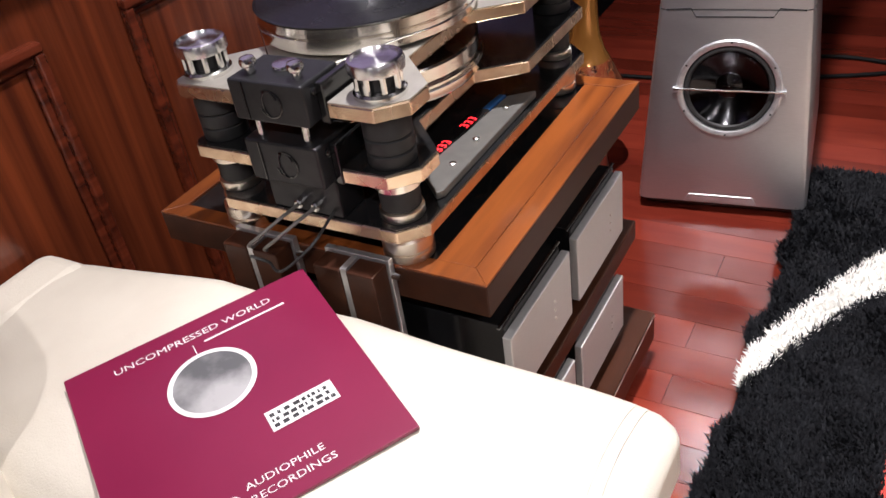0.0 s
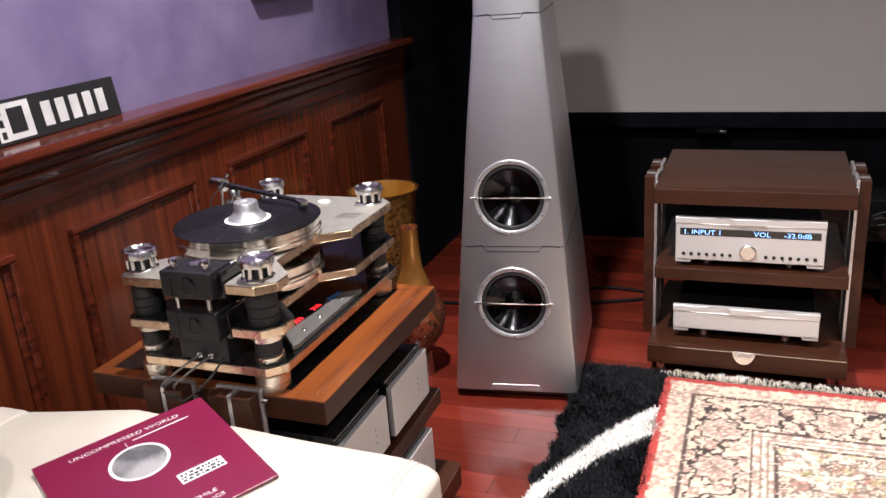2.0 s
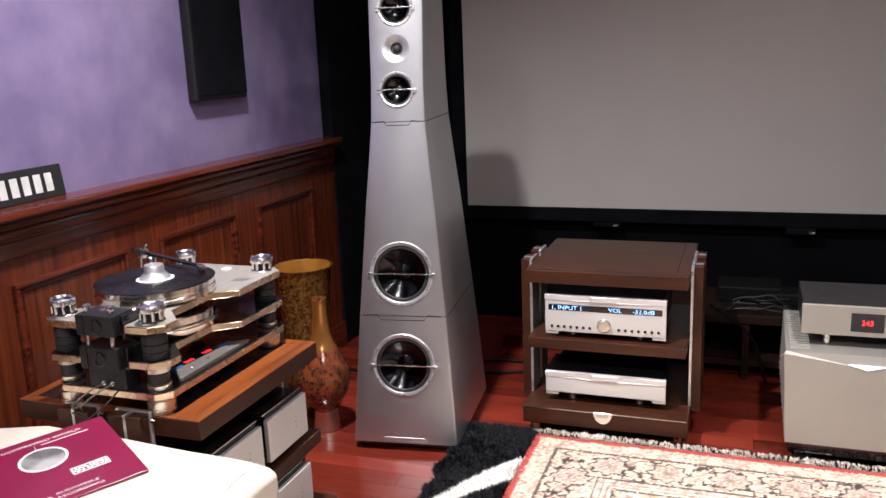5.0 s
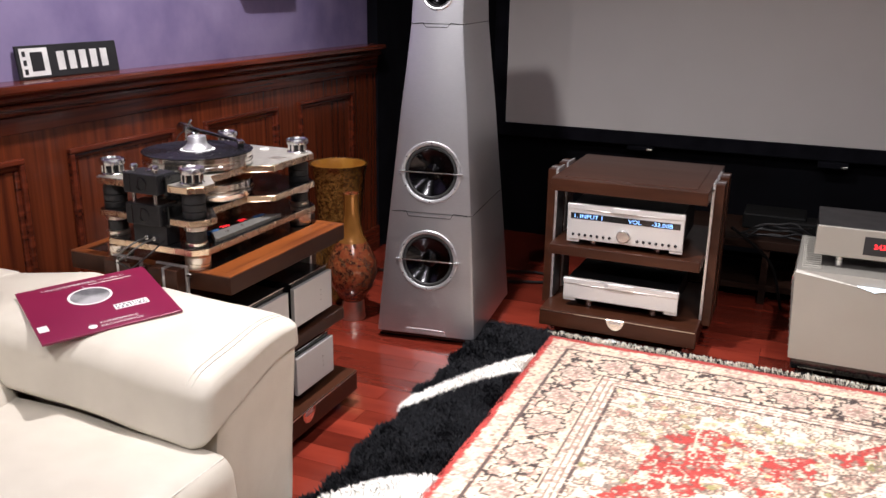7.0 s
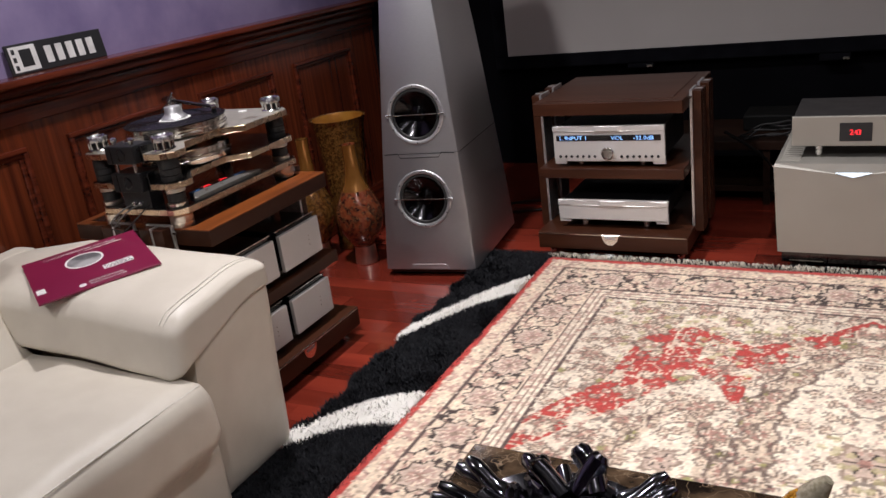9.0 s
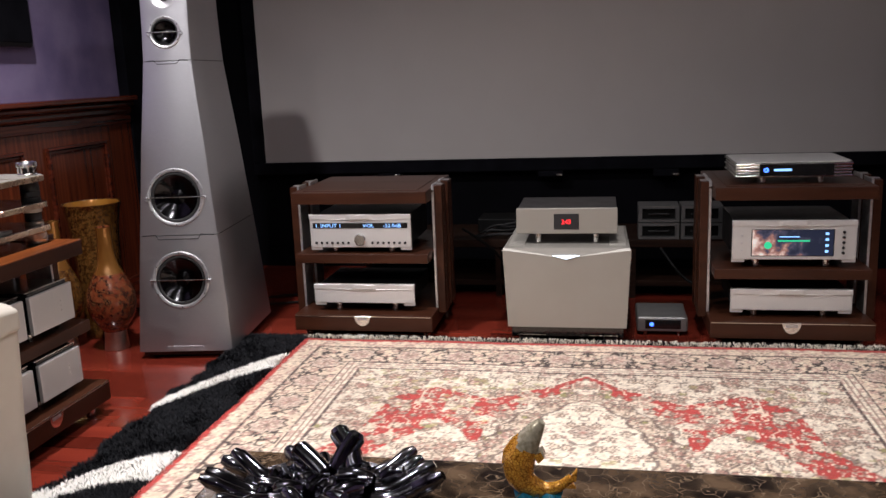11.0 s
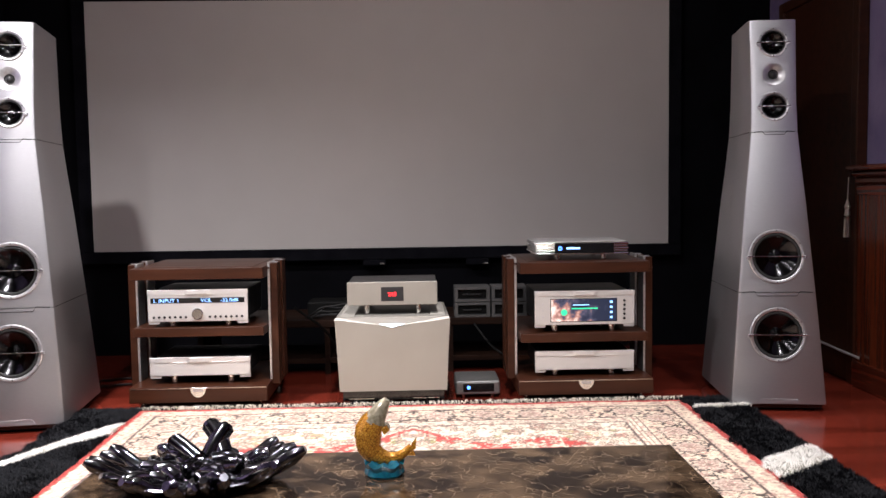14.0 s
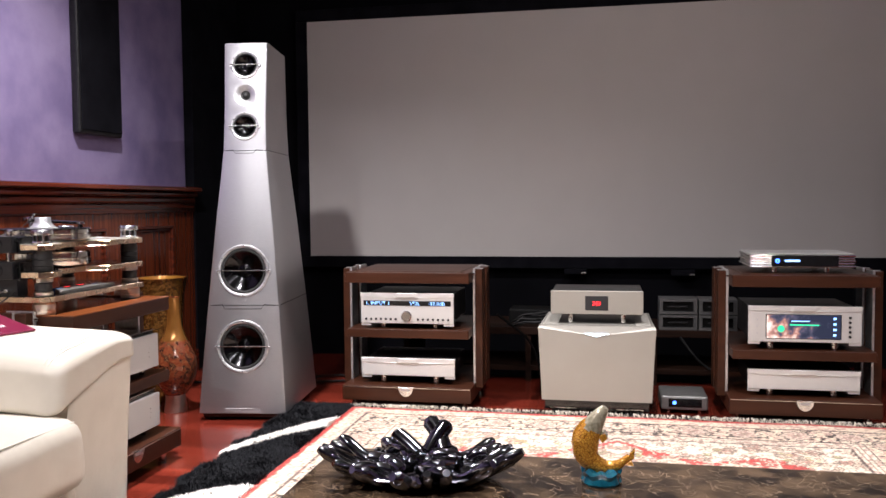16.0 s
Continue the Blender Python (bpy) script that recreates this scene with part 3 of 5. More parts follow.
# ---------- racks ----------
def rack(m, mid, label, top=0.667, width=0.605, depth=0.57, turntable=False):
    """Hi-fi rack: local front at y = 0, centre at x = 0."""
    r = empty("equipment_rack", m, label, "equipment rack", "wooden equipment racks")
    h = width / 2
    wood = M_walnut
    t = 0.052
    if turntable:
        # mitred frame round a sunken black board
        fr, s0, s1, bk = 0.030, 0.030, 0.030, 0.030
        zt = top
        part("top_core", box(-h + 0.01, h - 0.01, 0.01, depth - 0.01, zt - t, zt - 0.012), wood, r)
        for nm, o in (("front_rail", [(-h, 0), (h, 0), (h - s1, fr), (-h + s0, fr)]), ("side_rail", [(h, 0), (h, depth), (h - s1, depth - bk), (h - s1, fr)]),
                      ("side_rail", [(-h, depth), (-h, 0), (-h + s0, fr), (-h + s0, depth - bk)]), ("back_rail", [(h, depth), (-h, depth), (-h + s0, depth - bk), (h - s1, depth - bk)])):
            rail = part(nm, prism(o, zt - t, zt - 0.004, 0.0012), wood, r)
            # added layer: brightness of the lit top is painted, the rail sides stay dark
            part("lit_top_layer", prism(o, zt - 0.0039, zt, 0.0010), M_walnut_lit, rail, "thin orange-brown layer coloured as the lit top of the wood")
        part("inner_board", box(-h + s0 + 0.001, h - s1 - 0.001, fr + 0.001, 0.088, zt - 0.02, zt - 0.001, bev=0.001), M_walnut_lit, r)
        part("black_inlay", box(-h + s0 + 0.001, h - s1 - 0.001, 0.089, depth - bk - 0.001, zt - 0.02, zt - 0.004, bev=0.001), M_black, r)
    else:
        tp = part("top_board", box(-h, h, 0, depth, top - t, top, bev=0.003), wood, r)
        part("inset_panel", box(-h + 0.045, h - 0.045, 0.035, depth - 0.035, top - 0.002, top + 0.003, bev=0.002), wood, tp)
    part("middle_shelf", box(-h + 0.004, h - 0.004, 0.004, depth, mid - 0.042, mid, bev=0.003), wood, r)
    base = part("base_shelf", box(-h - 0.012, h + 0.012, -0.032, depth, 0.052, 0.124, bev=0.003), wood, r)
    part("metal_line", box(-h - 0.008, h + 0.008, -0.0335, -0.030, 0.1175, 0.1195), M_champ, base)
    o = [(-0.036, 0.0)] + [(0.036 * math.cos(math.pi + math.pi * k / 16), 0.046 * math.sin(math.pi + math.pi * k / 16)) for k in range(1, 16)] + [(0.036, 0.0)]
    bd = part("badge", prism(o, 0, 0.004, 0.001), M_chrome, base, "half-round polished metal badge", pose(0, -0.032, 0.122, 90, 0, 0))
    part("badge_mark", box(-0.022, 0.022, -0.018, -0.006, 0.0042, 0.0046), M_alu, bd)
    for s in (-1, 1):
        for y0 in ((0.138, 0.295) if turntable else (0.115, 0.272)):
            x0, x1 = sorted((s * (h + 0.012), s * (h + 0.046)))
            post = part("post", box(x0, x1, y0, y0 + 0.042, 0.10, top + 0.010, bev=0.002), wood, r)
            part("post_half", box(x0, x1, y0 + 0.052, y0 + 0.095, 0.10, top + 0.010, bev=0.002), wood, post)
            part("metal_web", box(x0 + 0.002, x1 - 0.002, y0 + 0.0425, y0 + 0.0515, 0.10, top + 0.013), M_ring, post)
            xi = s * (h + 0.0065)
            part("metal_strip", box(xi - 0.005, xi + 0.005, y0 - 0.004, y0 + 0.099, 0.10, top + 0.014, bev=0.001), M_ring, post)
            part("clamp_screw", tube([(xi, y0 - 0.016, top - 0.012), (xi, y0 - 0.003, top - 0.012)], 0.0055, 10), M_chrome, post)
            for z in (mid - 0.02, top - 0.03, 0.11):
                part("bracket_pin", box(min(s * (h - 0.02), s * (h + 0.012)), max(s * (h - 0.02), s * (h + 0.012)), y0 + 0.03, y0 + 0.05, z - 0.006, z + 0.006), M_chrome, post)
        for y in (0.03, depth - 0.06):
            part("foot", lathe([(0.014, 0.0), (0.016, 0.004), (0.016, 0.03), (0.008, 0.034), (0.008, 0.053)], 14, None, s * (h - 0.03), y), M_chrome, r)
    return r


rack(pose(0.3025, 2.53, 0), 0.393, "dark walnut rack with metal-edged posts holding two silver components")
rack(pose(2.090, 2.53, 0), 0.334, "dark walnut rack with metal-edged posts holding three silver components")
rack(pose(-0.435, 1.345, 0, 0, 0, 90), 0.356, "walnut rack with mitred top and black inlay under a turntable", top=0.643, width=0.597, depth=0.56, turntable=True)


def feet(parent, xs, ys, h, r=0.016):
    for x in xs:
        for y in ys:
            part("foot", lathe([(r * 0.8, 0), (r, 0.003), (r, h * 0.45), (r * 0.75, h * 0.5), (r * 1.05, h * 0.55), (r * 1.05, h)], 16, None, x, y), M_chrome, parent, smooth=True)


def component(name, m, w, h, d, label, cat, foot=0.026, lip=True):
    """Silver-fronted hi-fi box; local front at y = 0, standing on the ground z = 0."""
    c = empty(name, m, label, cat)
    part("case", box(-w / 2 + 0.012, w / 2 - 0.012, 0.012, d, foot + 0.006, foot + h - 0.006, bev=0.002), M_blackmetal, c)
    part("faceplate", box(-w / 2, w / 2, 0, 0.014, foot, foot + h, bev=0.003), M_alu_fine, c)
    if lip:
        part("top_lip", prism([(-w / 2 - 0.001, -0.003), (-0.06, -0.003), (-0.045, -0.008), (0.045, -0.008), (0.06, -0.003), (w / 2 + 0.001, -0.003), (w / 2 + 0.001, 0.017), (-w / 2 - 0.001, 0.017)], foot + h - 0.020, foot + h + 0.0015, 0.0015), M_alu_fine, c)
    feet(c, (-w / 2 + 0.10, w / 2 - 0.10), (0.05, d - 0.07), foot)
    for s in (-1, 1):
        part("side_skirt", box(min(s * w / 2, s * (w / 2 - 0.05)), max(s * w / 2, s * (w / 2 - 0.05)), 0.004, 0.02, foot - 0.012, foot + 0.001, bev=0.002), M_alu_fine, c)
    return c


def bar_rows(parent, m, rows, material, name="small_print"):
    """Unreadable small writing as plain bars: rows of x0, x1, z0, z1."""
    for a, b, lo, hi in rows:
        part(name, box(a, b, lo, hi, 0, 0.0008), material, parent, m=m)


pre = component("preamplifier", pose(0.298, 2.555, 0.393), 0.458, 0.146, 0.40, "silver preamplifier with blue display and round knob", "preamplifier")
win = part("display_window", box(-0.215, 0.215, -0.0012, 0.003, 0.112, 0.136), M_black, pre)
writing("display_text", "1. INPUT 1", 0.023, M_txt_blue, win, pose(-0.205, -0.0022, 0.116, 90), sx=1.15)
writing("display_text", "VOL", 0.023, M_txt_blue, win, pose(0.015, -0.0022, 0.116, 90), sx=1.15)
writing("display_text", "-32.0dB", 0.023, M_txt_blue, win, pose(0.105, -0.0022, 0.116, 90), sx=1.15)
part("volume_knob", lathe([(0.026, 0), (0.026, 0.012), (0.023, 0.015), (0.001, 0.015)], 32), M_chrome, pre, m=pose(0, -0.0005, 0.062, 90), smooth=True)
for k in range(7):
    for s in (-1, 1):
        part("button", lathe([(0.0058, 0), (0.0058, 0.003), (0.004, 0.004)], 12), M_blackmetal, pre, m=pose(s * (0.055 + 0.0245 * k), -0.0005, 0.047, 90))
component("power_supply", pose(0.298, 2.56, 0.124), 0.462, 0.084, 0.36, "plain silver power supply on metal feet", "power supply", foot=0.04)

stm = component("music_streamer", pose(2.095, 2.555, 0.334), 0.47, 0.158, 0.40, "silver music streamer with lit colour screen", "music streamer", foot=0.036)
scrn = part("screen", box(-0.162, 0.152, -0.0015, 0.003, 0.050, 0.160, bev=0.001), M_black, stm)


def picture_glow():
    """Lit screen: pale pink cloud in one lower corner, dark blue elsewhere."""
    m = glow("nebula_picture", (0.2, 0.1, 0.08), 1.5)
    nt = m.node_tree
    tc = nt.nodes.new("ShaderNodeTexCoord")
    nz = nt.nodes.new("ShaderNodeTexNoise")
    nz.inputs["Scale"].default_value, nz.inputs["Detail"].default_value = 22, 8
    sep = nt.nodes.new("ShaderNodeSeparateXYZ")
    slope = nt.nodes.new("ShaderNodeMath")
    slope.operation = "MULTIPLY_ADD"
    slope.inputs[1].default_value, slope.inputs[2].default_value = -1.5, 0.10
    both = nt.nodes.new("ShaderNodeMath")
    lift = nt.nodes.new("ShaderNodeMath")
    lift.operation = "MULTIPLY_ADD"
    lift.inputs[1].default_value = -1.6
    rp = nt.nodes.new("ShaderNodeValToRGB")
    e = rp.color_ramp.elements
    e[0].position, e[0].color = 0.38, (0.006, 0.012, 0.035, 1)
    e[1].position, e[1].color = 0.78, (0.95, 0.80, 0.74, 1)
    e.new(0.50).color = (0.05, 0.05, 0.09, 1)
    e.new(0.60).color = (0.36, 0.16, 0.13, 1)
    nt.links.new(tc.outputs["Object"], nz.inputs["Vector"])
    nt.links.new(tc.outputs["Object"], sep.inputs[0])
    nt.links.new(sep.outputs["X"], slope.inputs[0])
    nt.links.new(sep.outputs["Z"], lift.inputs[0])
    nt.links.new(slope.outputs[0], lift.inputs[2])
    nt.links.new(nz.outputs["Fac"], both.inputs[0])
    nt.links.new(lift.outputs[0], both.inputs[1])
    nt.links.new(both.outputs[0], rp.inputs["Fac"])
    nt.links.new(rp.outputs["Color"], nt.nodes["Principled BSDF"].inputs["Emission Color"])
    return m


M_nebula = picture_glow()
part("picture", box(-0.158, 0.148, -0.0022, -0.0014, 0.053, 0.157), M_nebula, scrn)
part("green_ring", lathe([(0.0150, 0), (0.0150, 0.0006), (0.001, 0.0006)], 24), M_green, scrn, m=pose(-0.098, -0.0024, 0.095, 90))
part("green_bar", box(-0.062, 0.060, -0.0030, -0.0024, 0.110, 0.116), M_green, scrn)
part("title_bar", box(-0.055, 0.020, -0.0030, -0.0024, 0.128, 0.1315), M_txt_blue, scrn)
for k in range(4):
    part("menu_icon", box(0.118, 0.130, -0.0030, -0.0024, 0.066 + 0.024 * k, 0.075 + 0.024 * k), M_txt_blue, scrn)
for k in range(5):
    part("button", lathe([(0.006, 0), (0.006, 0.004), (0.004, 0.005)], 12), M_blackmetal, stm, m=pose(0.186, -0.0005, 0.064 + 0.021 * k, 90))
for k in range(3):
    part("button", lathe([(0.0035, 0), (0.0035, 0.003), (0.002, 0.004)], 10), M_alu, stm, m=pose(-0.198, -0.0005, 0.075 + 0.03 * k, 90))
component("power_supply", pose(2.095, 2.56, 0.124), 0.468, 0.088, 0.36, "plain silver power supply on metal feet", "power supply", foot=0.032)

# converter with ribbed ends on the second rack
dac = empty("network_player", pose(2.092, 2.60, 0.6705), "slim silver network player with ribbed corners and blue display", "network player")
for k in range(5):
    z = 0.026 + 0.0118 * k
    g = 0.004 * (k % 2 == 1)
    part("rib", box(-0.222 + g, 0.222 - g, g, 0.33 - g, z, z + 0.0092, bev=0.0040), M_chrome, dac, smooth=True)
part("case_core", box(-0.216, 0.216, 0.006, 0.322, 0.028, 0.084), M_blackmetal, dac)
part("top_plate", prism([(-0.218, 0.02), (-0.200, 0.003), (0.200, 0.003), (0.218, 0.02), (0.218, 0.31), (0.200, 0.326), (-0.200, 0.326), (-0.218, 0.31)], 0.0842, 0.0880, 0.0012), M_alu_fine, dac)
dw = part("display_window", box(-0.130, 0.150, -0.004, 0.004, 0.032, 0.080, bev=0.001), M_black, dac)
part("blue_ring", lathe([(0.010, 0), (0.010, 0.0006), (0.004, 0.0006), (0.004, 0)], 20, cap=False), M_led_blue, dw, m=pose(-0.105, -0.0042, 0.056, 90))
part("display_bars", box(-0.075, -0.010, -0.0048, -0.0042, 0.052, 0.061), M_txt_blue, dw)
feet(dac, (-0.11, 0.11), (0.04, 0.27), 0.026, 0.014)

# large power amplifier in the middle
amp = empty("power_amplifier", pose(1.196, 2.475, 0), "large pale aluminium power amplifier with lit chevron", "power amplifier")
part("plinth", box(-0.235, 0.235, 0.03, 0.50, 0.042, 0.090, bev=0.004), M_black, amp)
for s in (-1, 1):
    for y in (0.08, 0.44):
        part("foot", lathe([(0.028, 0.0), (0.028, 0.038), (0.024, 0.042)], 18, None, s * 0.18, y), M_blackmetal, amp)
    part("metal_strip", box(s * 0.15 - 0.06, s * 0.15 + 0.06, 0.026, 0.030, 0.050, 0.054), M_chrome, amp)
bm = bmesh.new()
HT, HB, ZB, ZT, D = 0.262, 0.246, 0.092, 0.430, 0.50
V = {k: bm.verts.new(p) for k, p in {
    "bl": (-HB, 0.006, ZB), "br": (HB, 0.006, ZB), "tl": (-HT, 0.0, ZT - 0.006), "tr": (HT, 0.0, ZT - 0.006), "v": (0, -0.004, ZT - 0.038),
    "ul": (-HT + 0.004, 0.007, ZT + 0.004), "ur": (HT - 0.004, 0.007, ZT + 0.004), "kl": (-HT + 0.012, D, ZT + 0.004), "kr": (HT - 0.012, D, ZT + 0.004),
    "wl": (-HB + 0.01, D, ZB), "wr": (HB - 0.01, D, ZB), "ml": (-HT - 0.004, 0.25, 0.30), "mr": (HT + 0.004, 0.25, 0.30)}.items()}
for f in ("bl br v", "bl v tl", "br tr v", "tl v ul", "ul v ur", "v tr ur", "ul ur kr kl", "bl tl ml", "tl ul ml", "ul kl ml", "kl wl ml", "wl bl ml",
          "br mr tr", "tr mr ur", "ur mr kr", "kr mr wr", "wr mr br", "kl kr wr wl", "bl wl wr br"):
    bm.faces.new([V[k] for k in f.split()])
part("case", bm, M_alu_warm, amp)
part("chevron_light", prism([(-0.058, 0.0), (0.058, 0.0), (0.0, -0.016)], 0, 0.004), M_glowwhite, amp, "glowing white chevron", pose(0, -0.0050, ZT - 0.026, 88))
for s in (-1, 1):
    for k in range(16):
        part("fin", box(min(s * 0.175, s * 0.243), max(s * 0.175, s * 0.243), 0.045 + 0.028 * k, 0.057 + 0.028 * k, ZT + 0.002, ZT + 0.008, bev=0.002), M_alu_warm, amp)
    a, b, c = Vector((s * HB, 0.006, ZB)), Vector((s * (HT + 0.004), 0.25, 0.30)), Vector((s * HT, 0, ZT))
    for k in range(11):
        q = a.lerp(b, 0.08 + 0.085 * k)
        part("screw", lathe([(0.003, -0.002), (0.003, 0.0015), (0.001, 0.002)], 8), M_chrome, amp, m=Matrix.Translation(q + Vector((s * 0.002, 0, 0))) @ pose(0, 0, 0, 0, s * 90, 0))
        q = b.lerp(c, 0.08 + 0.085 * k)
        part("screw", lathe([(0.003, -0.002), (0.003, 0.0015), (0.001, 0.002)], 8), M_chrome, amp, m=Matrix.Translation(q + Vector((s * 0.002, 0, 0))) @ pose(0, 0, 0, 0, s * 90, 0))

clk = empty("power_conditioner", pose(1.196, 2.545, 0.4345), "flat silver box with red digits on a power amplifier", "power conditioner")
part("case", box(-0.205, 0.205, 0.012, 0.32, 0.050, 0.152, bev=0.003), M_blackmetal, clk)
part("faceplate", box(-0.209, 0.209, 0, 0.014, 0.046, 0.154, bev=0.003), M_alu_warm, clk)
dw = part("display_window", box(-0.052, 0.052, -0.002, 0.003, 0.064, 0.130, bev=0.001), M_dark, clk)
writing("red_digits", "243", 0.026, M_led_red, dw, pose(-0.020, -0.003, 0.088, 90), sx=1.0)
feet(clk, (-0.12, 0.12), (0.05, 0.27), 0.046, 0.013)

M_dim2 = mat("satin_silver", (0.33, 0.33, 0.32), 0.45, 0.7, (0.29, 0.29, 0.28), 30)
sb = empty("small_silver_box", pose(1.598, 2.67, 0), "small silver box with a blue light on the floor", "network switch")
part("case", box(-0.107, 0.107, 0, 0.24, 0.020, 0.086, bev=0.010, seg=3), M_dim2, sb)
dw = part("display_window", box(-0.072, 0.078, -0.002, 0.004, 0.034, 0.074, bev=0.001), M_black, sb)
part("blue_light", lathe([(0.009, 0), (0.009, 0.001), (0.001, 0.001)], 16), M_led_blue, dw, m=pose(-0.045, -0.002, 0.055, 90))
feet(sb, (-0.07, 0.07), (0.03, 0.20), 0.020, 0.008)

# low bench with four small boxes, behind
# brown wood made near-black: the shade behind the racks is put into its colour
M_benchwood = mat("shade_darkened_wood", (0.022, 0.009, 0.005), 0.6, 0.0, (0.012, 0.005, 0.003), 9, (0.5, 8, 8), spec=0.15)
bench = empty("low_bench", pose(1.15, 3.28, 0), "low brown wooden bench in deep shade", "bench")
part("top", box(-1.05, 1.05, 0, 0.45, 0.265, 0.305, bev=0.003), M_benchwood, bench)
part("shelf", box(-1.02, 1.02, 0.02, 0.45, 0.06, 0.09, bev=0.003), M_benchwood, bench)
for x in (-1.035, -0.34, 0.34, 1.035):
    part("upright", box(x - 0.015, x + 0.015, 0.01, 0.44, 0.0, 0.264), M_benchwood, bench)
for i in range(2):
    for j in range(2):
        c = empty("small_power_box", pose(1.615 + 0.205 * i, 3.285, 0.305 + 0.086 * j), "small grey box with an open dark front, stacked in fours", "power box", "stacked grey boxes")
        bm = box(-0.098, 0.098, 0, 0.15, 0.001, 0.014)
        box(-0.098, 0.098, 0, 0.15, 0.068, 0.082, bm=bm)
        box(-0.098, -0.080, 0, 0.15, 0.0145, 0.0675, bm=bm)
        box(0.080, 0.098, 0, 0.15, 0.0145, 0.0675, bm=bm)
        part("shell", bm, M_dim, c)
        part("dark_front", box(-0.0795, 0.0795, 0.02, 0.14, 0.0145, 0.0675), M_deepblack, c)
        part("handle", box(-0.05, 0.05, 0.008, 0.014, 0.036, 0.044, bev=0.002), M_blackmetal, c)
cam_bar = empty("black_conference_bar", pose(1.05, 3.45, 0.305), "black accessory standing on the low bench", "device")
part("body", box(-0.16, 0.16, 0.0, 0.14, 0, 0.06, bev=0.01), M_deepblack, cam_bar)
part("glint", box(-0.10, -0.06, -0.002, 0.002, 0.035, 0.042), M_chrome, cam_bar)
blk = solo("black_device", box(-0.14, 0.14, 0, 0.2, 0, 0.075, bev=0.008), M_deepblack, "black box on the low bench in shade", "device", pose(0.82, 3.48, 0.305))

# mono amplifiers in the turntable rack (fronts face east)
for zs, ft in ((0.356, 0.030), (0.124, 0.034)):
    for yc in (1.205, 1.452):
        c = empty("mono_amplifier", pose(-0.437, yc, zs, 0, 0, 90), "small black mono amplifier with grey aluminium front in a rack", "mono amplifier", "mono amplifiers in the rack")
        hh = 0.125
        part("case", box(-0.100, 0.100, 0.014, 0.36, ft, ft + hh + 0.012, bev=0.002), M_black, c)
        part("faceplate", box(-0.108, 0.108, 0, 0.014, ft, ft + hh, bev=0.002), M_alu_fine, c)
        part("lid_edge", box(-0.108, 0.108, 0.016, 0.020, ft + hh + 0.012, ft + hh + 0.0145), M_chrome, c)
        for k in range(3):
            part("led", lathe([(0.0022, 0), (0.0022, 0.001), (0.0005, 0.0015)], 8), M_chrome, c, m=pose(0.04, -0.0002, ft + 0.045 + 0.016 * k, 90))
        feet(c, (-0.07, 0.07), (0.05, 0.30), ft, 0.010)

# ---------- vases ----------
va = empty("flared_vase", pose(-0.985, 2.55, 0), "tall flared vase of gold crackled glass on the floor", "vase")
prof = [(0.090, 0.0), (0.094, 0.006), (0.092, 0.05), (0.092, 0.15), (0.097, 0.30), (0.104, 0.43), (0.113, 0.54), (0.124, 0.605), (0.131, 0.628), (0.133, 0.632)]
inner = [(r - 0.007, z) for r, z in prof[:1:-1]]
part("body", lathe(prof + inner, 40), M_goldglass, va, smooth=True)
part("amber_lining", lathe([(0.122, 0.630), (0.113, 0.60), (0.103, 0.53), (0.095, 0.43)], 40, cap=False), M_goldin, va, smooth=True)


def bottle(m, s, label):
    s *= 0.80
    v = empty("bottle_vase", m, label, "vase", "bottle vases")
    part("body", lathe([(0.058 * s, 0.085), (0.080 * s, 0.11), (0.118 * s, 0.155), (0.136 * s, 0.215), (0.128 * s, 0.265), (0.095 * s, 0.325), (0.060 * s, 0.375), (0.046 * s, 0.42),
                        (0.041 * s, 0.47), (0.039 * s, 0.54), (0.042 * s, 0.556), (0.036 * s, 0.557), (0.033 * s, 0.54)], 36), M_redglass, v, smooth=True)
    part("neck_gilding", lathe([(0.0780 * s, 0.350), (0.0612 * s, 0.375), (0.0470 * s, 0.42), (0.0420 * s, 0.47), (0.0400 * s, 0.54), (0.0430 * s, 0.5565)], 36, cap=False), M_goldneck, v, "plain gilded neck", smooth=True)
    part("base", lathe([(0.064 * s, 0.0), (0.068 * s, 0.004), (0.062 * s, 0.05), (0.0585 * s, 0.086)], 32), M_champ, v, "pale metal foot", smooth=True)
    return v


bottle(pose(-0.806, 2.345, 0), 1.0, "bottle vase of mottled red and gold glass on the floor")
b2 = bottle(pose(-1.045, 2.33, 0), 0.90, "golden crackled bottle vase behind a rack")
for o in b2.children_recursive:
    o.scale.z = 1.05
    if o.name.startswith("body"):
        o.data.materials[0] = M_goldglass

# ---------- turntable ----------
tt = empty("turntable", pose(0, 0, 0.0), "two-platter turntable with copper-edged plates, chrome knobs and a record", "turntable")
TX0, TX1, TY0, TY1 = -0.868, -0.520, 1.040, 1.640


